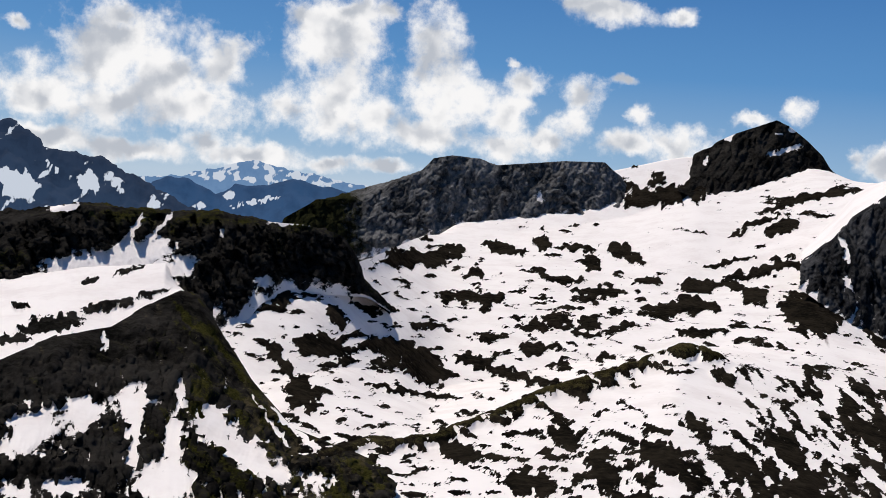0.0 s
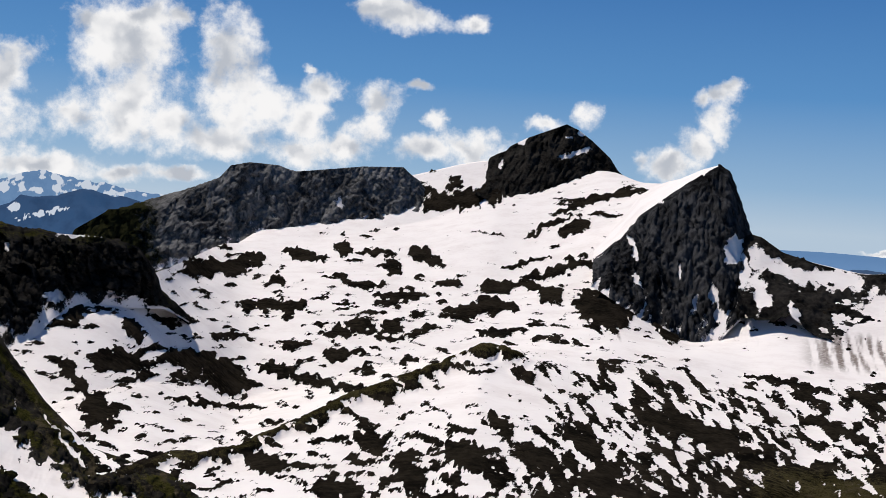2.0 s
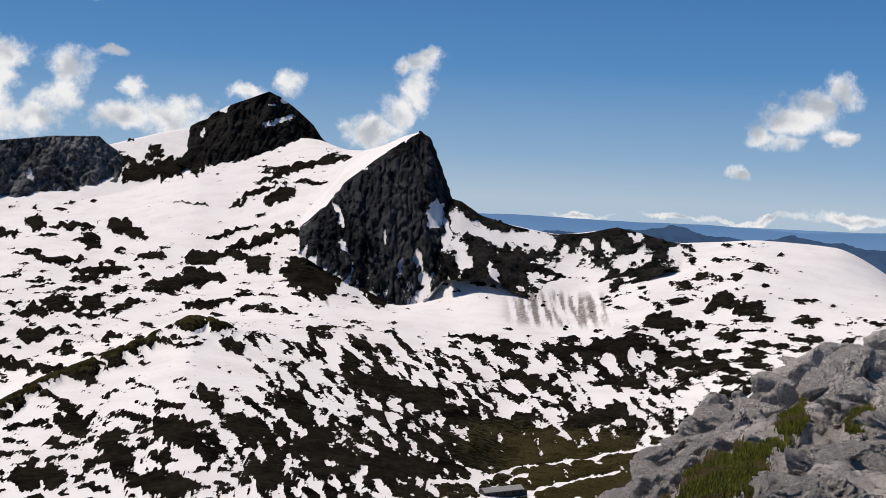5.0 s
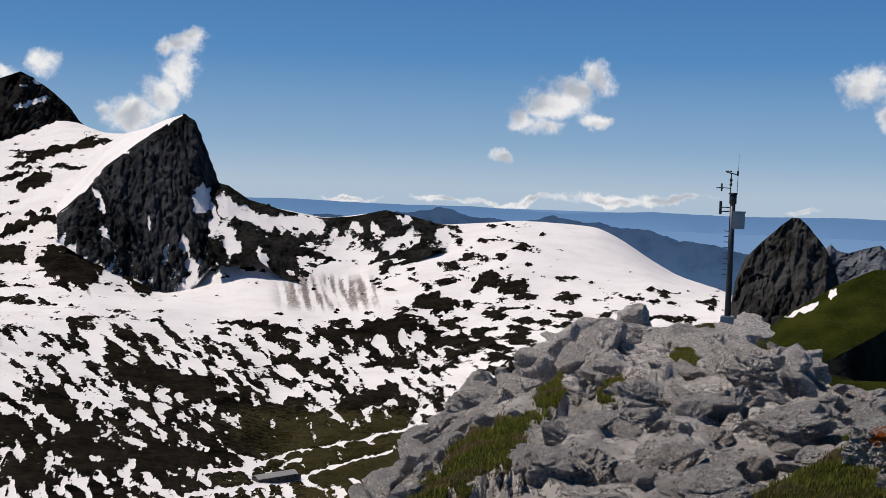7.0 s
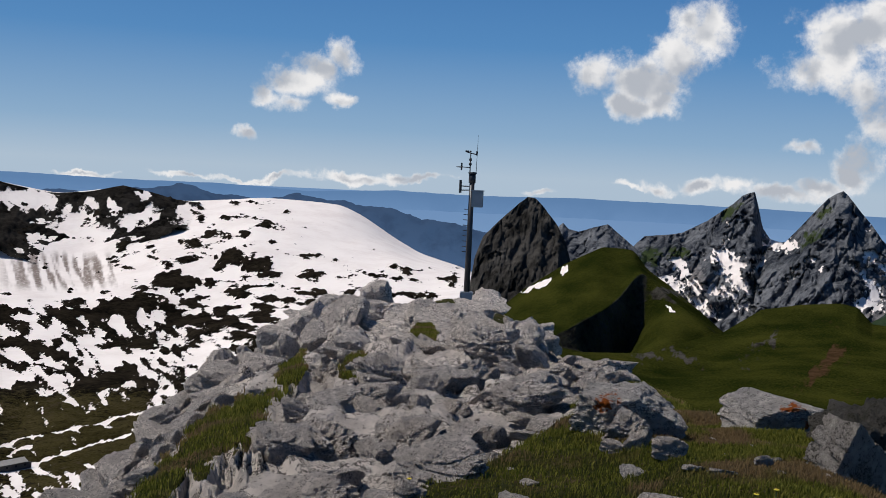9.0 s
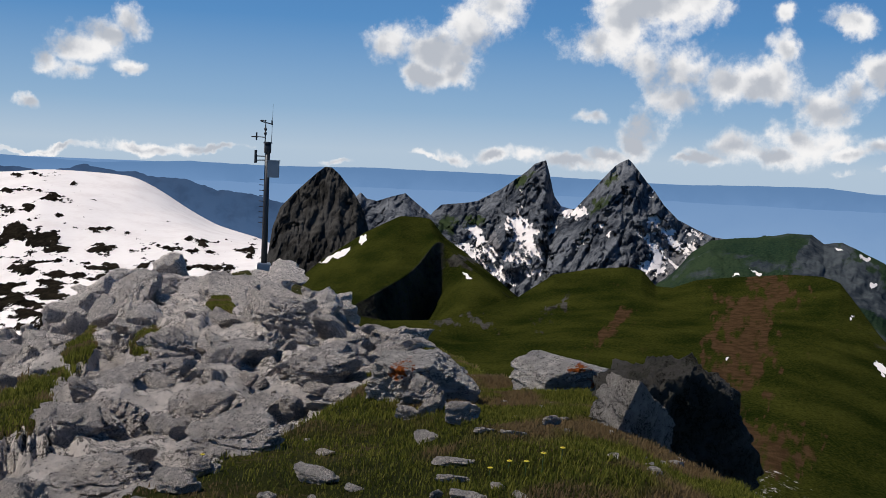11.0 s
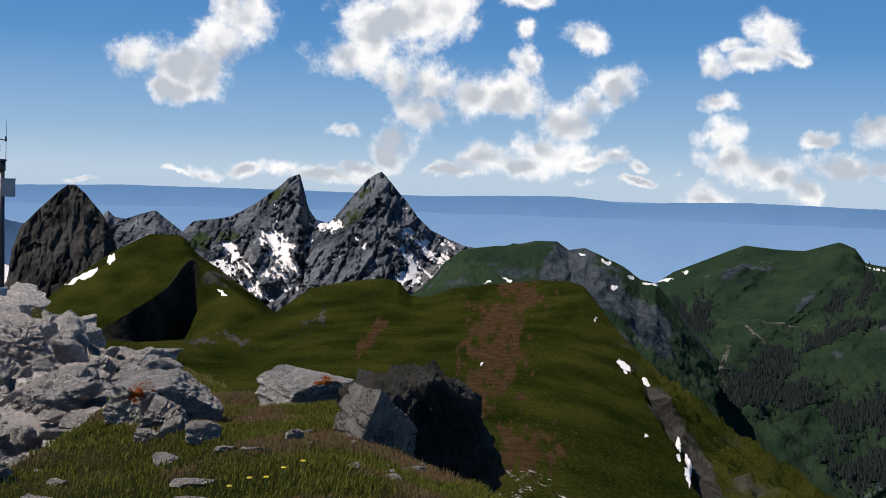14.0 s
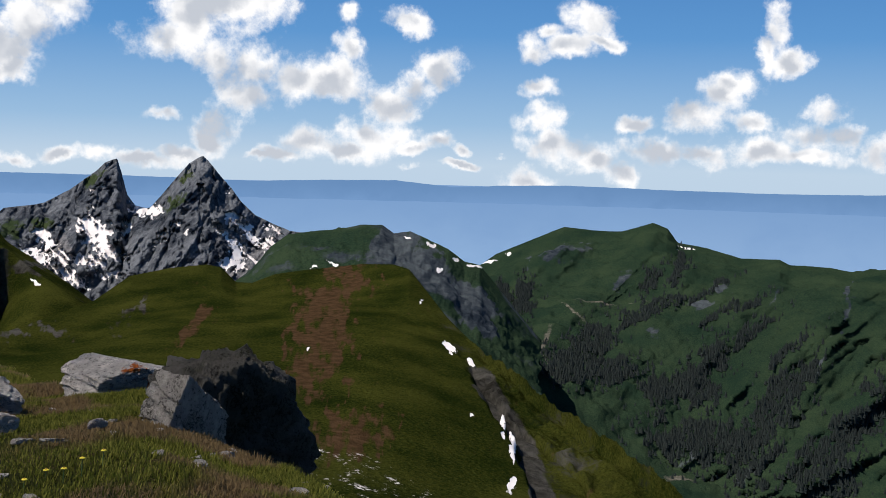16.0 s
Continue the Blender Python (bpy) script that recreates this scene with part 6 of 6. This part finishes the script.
def turf():
    """Blades of grass on the turf in front."""
    P, A, E, K, rocky = SUMMIT
    rng = np.random.RandomState(21)
    pick = np.argwhere((K > 2.0) & (K < 4.02) & (A > 33) & (A < 80) & (rocky < 0.45))
    R = np.hypot(P[..., 0], P[..., 1])[pick[:, 0], pick[:, 1]]
    p = R ** 2 * (R < 22)
    pick = pick[rng.choice(len(pick), 120000, p=p / p.sum())]
    base = P[pick[:, 0], pick[:, 1]] + rng.uniform(-0.03, 0.03, (len(pick), 3)) * np.array([1, 1, 0])
    clump = fbm(base / 0.35, 3, 110)
    n = len(base)
    r = np.hypot(base[:, 0], base[:, 1])
    tall = (0.014 + 0.024 * rng.rand(n)) * (1 + 0.9 * np.clip(clump, -0.6, 1)) * np.clip(r / 7, 0.9, 1.6)
    a = rng.uniform(0, 6.28, n)
    side = np.stack([np.cos(a), np.sin(a), 0 * a], -1) * (0.0030 * np.clip(r / 6, 1, 2))[:, None]
    lean = np.stack([np.cos(a + 1.5), np.sin(a + 1.5), 0 * a], -1) * (tall * rng.uniform(0.1, 0.8, n))[:, None]
    up = np.stack([0 * a, 0 * a, tall], -1)
    verts = np.stack([base - side, base + side, base + 0.55 * up + 0.35 * lean + 0.8 * side, base + 0.55 * up + 0.35 * lean - 0.8 * side, base + up + lean], 1).reshape(-1, 3)
    idx = np.arange(n)[:, None] * 5
    faces = [tuple(f) for f in np.concatenate([idx + np.array([0, 1, 2]), idx + np.array([0, 2, 3]), idx + np.array([3, 2, 4])], 0).tolist()]
    me = bpy.data.meshes.new("grass")
    me.from_pydata(verts.tolist(), [], faces)
    m, t, b = nodes_of("grass_blades")
    geo = t.nodes.new("ShaderNodeNewGeometry")
    n1 = tex_noise(t, 0.7, 4)
    col = mix(t, geo.outputs["Random Per Island"], (0.050, 0.066, 0.009), (0.21, 0.20, 0.04))
    col = mix(t, between(t, n1, 0.50, 0.60), col, (0.19, 0.13, 0.065))
    t.links.new(col, b.inputs["Base Color"])
    b.inputs["Roughness"].default_value = 0.8
    b.inputs["Specular IOR Level"].default_value = 0.05
    thin = t.nodes.new("ShaderNodeBsdfTranslucent")
    t.links.new(col, thin.inputs[0])
    both = t.nodes.new("ShaderNodeMixShader")
    both.inputs[0].default_value = 0.5
    t.links.new(b.outputs[0], both.inputs[1])
    t.links.new(thin.outputs[0], both.inputs[2])
    t.links.new(both.outputs[0], t.nodes["Material Output"].inputs[0])
    me.materials.append(m)
    tagged(new("grass", me), "short green and straw-coloured mountain grass", "grass", kind="stuff")


turf()


def part(name, bm, mat, parent, label="", smooth=False):
    me = bpy.data.meshes.new(name)
    if smooth:
        for f in bm.faces:
            f.smooth = True
    bm.to_mesh(me)
    bm.free()
    me.materials.append(mat)
    ob = new(name, me)
    ob.parent = parent
    return tagged(ob, label)


def tube(a, b, r0, r1, sides=12):
    bm = bmesh.new()
    a, b = Vector(a), Vector(b)
    bmesh.ops.create_cone(bm, cap_ends=True, segments=sides, radius1=r0, radius2=r1, depth=(b - a).length)
    turn = (b - a).to_track_quat("Z", "Y").to_matrix().to_4x4()
    bmesh.ops.transform(bm, matrix=Matrix.Translation((a + b) / 2) @ turn, verts=bm.verts)
    return bm


def box(cx, cy, cz, sx, sy, sz, bevel=0.0):
    bm = bmesh.new()
    bmesh.ops.create_cube(bm, size=1)
    bmesh.ops.transform(bm, matrix=Matrix.Translation((cx, cy, cz)) @ Matrix.Diagonal((sx, sy, sz, 1)), verts=bm.verts)
    if bevel:
        bmesh.ops.bevel(bm, geom=bm.edges[:], offset=bevel, segments=2, affect="EDGES")
    return bm


def ball(c, r, squash=1.0):
    bm = bmesh.new()
    bmesh.ops.create_icosphere(bm, subdivisions=2, radius=r)
    bmesh.ops.transform(bm, matrix=Matrix.Translation(c) @ Matrix.Diagonal((1, 1, squash, 1)), verts=bm.verts)
    return bm


def weather_mast():
    """A weather station: pole with climbing pegs, cabinet, wind vane, cup wheel, whip aerial."""
    dark = plain("dark_painted_steel", (0.028, 0.03, 0.036), 0.45, 0.4, 0.2)
    grey = plain("grey_cabinet_paint", (0.24, 0.26, 0.28), 0.5, 0.0, 0.15, 0.12)
    black = plain("black_plastic", (0.012, 0.012, 0.014), 0.5)
    foot = Vector(at(49.62, -5.75, 44.0))
    mast = new("weather_mast")
    mast.location = foot
    mast.rotation_euler = (0, 0, -radians(49.6))
    tagged(mast, "dark steel weather station mast with cabinet and wind sensors", "mast")
    part("base_plate", box(0, 0, -0.25, 0.5, 0.5, 0.6, 0.03), grey, mast, "grey footing")
    pole = part("pole", tube((0, 0, 0), (0, 0, 4.25), 0.115, 0.095, 16), dark, mast, smooth=True)
    for k in range(9):
        part("climbing_peg", tube((-0.08, 0, 1.55 + 0.2 * k), (-0.26, 0, 1.56 + 0.2 * k), 0.014, 0.014, 8), dark, mast)
    cab = part("cabinet", box(0.23, -0.05, 3.55, 0.44, 0.30, 0.60, 0.02), grey, mast, "pale grey sensor cabinet")
    part("cabinet_roof", box(0.23, -0.05, 3.87, 0.50, 0.36, 0.04, 0.01), grey, cab)
    part("door", box(0.23, -0.208, 3.55, 0.38, 0.015, 0.52, 0.005), grey, cab)
    part("bracket", box(0.02, 0, 3.75, 0.2, 0.12, 0.05), dark, mast)
    part("collar", tube((0, 0, 4.15), (0, 0, 4.5), 0.13, 0.13, 16), dark, mast, smooth=True)
    part("cap", tube((0, 0, 4.5), (0, 0, 4.56), 0.17, 0.15, 16), dark, mast)
    part("stem", tube((-0.1, 0, 4.5), (-0.1, 0, 5.28), 0.022, 0.018, 8), dark, mast)
    for z in (4.86, 5.02):
        part("stem_joint", ball((-0.1, 0, z), 0.055, 1.3), black, mast)
    part("cross_arm", tube((-0.26, 0, 5.30), (0.12, 0, 5.22), 0.02, 0.02, 8), dark, mast)
    for k in range(3):
        a = k * 2.094 + 0.4
        part("wind_cup", ball((-0.2 + 0.09 * math.cos(a), 0.09 * math.sin(a), 5.33), 0.042, 0.8), black, mast)
    part("lightning_clamp", box(0.13, 0, 5.27, 0.06, 0.06, 0.18, 0.01), black, mast)
    part("whip_aerial", tube((0.13, 0, 4.5), (0.15, 0, 5.95), 0.012, 0.004, 6), dark, mast, "thin whip aerial")
    part("vane_arm", tube((-0.1, 0, 4.72), (-0.5, 0, 4.74), 0.018, 0.014, 8), dark, mast)
    part("vane_body", tube((-0.62, 0, 4.73), (-0.38, 0, 4.73), 0.012, 0.03, 10), black, mast)
    part("vane_fin", box(-0.42, 0, 4.75, 0.06, 0.012, 0.28, 0.004), black, mast)
    part("sensor_arm", tube((-0.1, 0, 4.02), (-0.48, 0, 4.02), 0.02, 0.02, 8), dark, mast)
    part("sensor_arm", tube((-0.1, 0, 3.88), (-0.48, 0, 3.86), 0.02, 0.02, 8), dark, mast)
    part("radiation_shield", tube((-0.43, 0, 3.76), (-0.43, 0, 4.24), 0.05, 0.05, 12), black, mast)


weather_mast()


def flower(az, el, k):
    """A yellow alpine flower: stem, five petals, heart."""
    p = on_summit(az, el)
    thing = new("yellow_flower")
    thing.location = p
    tagged(thing, "small yellow alpine flower in turf", "flower", "yellow flowers")
    h = 0.045 + 0.02 * (k % 3)
    part("stem", tube((0, 0, -0.02), (0.01, 0, h), 0.0025, 0.002, 5), flower_green, thing)
    for i in range(5):
        a = i * 1.2566
        bm = ball((0.01 + 0.007 * math.cos(a), 0.007 * math.sin(a), h), 0.006, 0.5)
        part("petal", bm, flower_yellow, thing)
    part("heart", ball((0.01, 0, h + 0.003), 0.004), flower_heart, thing)


flower_yellow = plain("yellow_petal", (0.62, 0.50, 0.03), 0.6)
flower_heart = plain("dark_yellow_heart", (0.40, 0.24, 0.01), 0.6)
flower_green = plain("green_stem", (0.04, 0.08, 0.015), 0.6)
for k, (az, el) in enumerate(((46.3, -14.5), (46.9, -14.2), (47.3, -14.4), (61.4, -14.1), (62.2, -14.2), (62.9, -14.0), (60.5, -14.4), (63.8, -13.6))):
    flower(az, el, k)
# ------------------------------------------------------------------ conifers on the far slopes
def conifers():
    P, A, K = RANGE
    E = elevation(P)
    rng = np.random.RandomState(31)
    inside = np.maximum(blots(A, E, WOODS_A, 0.45, 0.8, 233), blots(A, E, WOODS_B, 0.45, 0.8, 234))
    ok = (K > 0.6) & (K < 2.95)
    dense = np.argwhere(ok & (inside > 0.3))
    loose = np.argwhere(ok & (inside > -0.45) & (inside <= 0.3))
    pick = np.concatenate([dense[rng.choice(len(dense), 12000)], loose[rng.choice(len(loose), 800)]])
    base = P[pick[:, 0], pick[:, 1]] + rng.uniform(-2, 2, (len(pick), 3)) * np.array([1, 1, 0])
    verts, faces = [], []
    for p in base:
        h = rng.uniform(3.5, 8.0)
        w = h * rng.uniform(0.24, 0.34)
        turn = rng.uniform(0, 6.28)
        for z0, z1, k in ((0.06, 0.55, 1.0), (0.32, 0.80, 0.72), (0.58, 1.0, 0.42)):
            n = len(verts)
            for i in range(6):
                a = turn + i * 1.0472
                q = k * w * (0.8 + 0.4 * rng.rand())
                verts.append((p[0] + q * math.cos(a), p[1] + q * math.sin(a), p[2] + h * (z0 - 0.03 * rng.rand())))
            verts.append((p[0], p[1], p[2] + h * z1))
            faces += [(n + i, n + (i + 1) % 6, n + 6) for i in range(6)]
    me = bpy.data.meshes.new("conifer_wood")
    me.from_pydata(verts, [], faces)
    m, t, b = nodes_of("dark_conifer")
    geo = t.nodes.new("ShaderNodeNewGeometry")
    t.links.new(mix(t, geo.outputs["Random Per Island"], (0.002, 0.006, 0.006), (0.007, 0.015, 0.012)), b.inputs["Base Color"])
    b.inputs["Roughness"].default_value = 0.9
    me.materials.append(m)
    tagged(new("conifer_wood", me), "dark green conifer woods on mountain slopes", "trees", kind="stuff")


conifers()


def on_basin(az, el):
    """The place on the basin's ground that is seen at that bearing and elevation."""
    P, A, E = BASIN_SHEET
    col = int(np.argmin(np.abs(A[0] - az)))
    return Vector(P[int(np.argmax(E[:, col] >= el)), col])


def alpine_barn():
    """A long low barn with a shallow stone-grey roof and a lower lean-to at one end."""
    wall = plain("dark_barn_stone", (0.06, 0.055, 0.05), 0.9, 0.0, 0.6)
    sheet = plain("weathered_grey_roofing", (0.30, 0.285, 0.27), 0.7, 0.0, 1.2, 0.2)
    dark = plain("barn_opening", (0.01, 0.01, 0.01), 0.9)
    a, b = on_basin(26.65, -14.62), on_basin(28.9, -14.5)
    barn = new("alpine_barn")
    barn.location = (a + b) / 2
    run = b - a
    half = math.hypot(run.x, run.y) / 2
    barn.rotation_euler = (0, 0, math.atan2(run.y, run.x))
    tagged(barn, "long low stone barn with a grey roof on the valley floor", "barn")
    part("wall", box(-0.6, 0, 0.3, 2 * half - 3.0, 4.4, 3.4), wall, barn)
    for side in (-1, 1):
        bm = box(-0.6, 0, 0, 2 * half - 2.6, 2.9, 0.16, 0.04)
        turn = Matrix.Translation((0, side * 1.3, 2.5)) @ Matrix.Rotation(side * -0.42, 4, "X")
        bmesh.ops.transform(bm, matrix=turn, verts=bm.verts)
        part("roof", bm, sheet, barn, "weathered grey roof slope")
    part("ridge_cap", box(-0.6, 0, 3.08, 2 * half - 2.6, 0.3, 0.12), sheet, barn)
    lean = part("lean_to", box(half - 1.1, 0, -0.1, 1.9, 3.6, 2.6), wall, barn, "dark lower end of the barn")
    part("roof", box(half - 1.1, 0, 1.28, 2.2, 4.0, 0.14, 0.03), dark, lean)
    for k in range(5):
        part("window", box(-half + 2.6 + k * half * 0.36, -2.22, 0.9, 0.8, 0.08, 0.7), dark, barn)


alpine_barn()
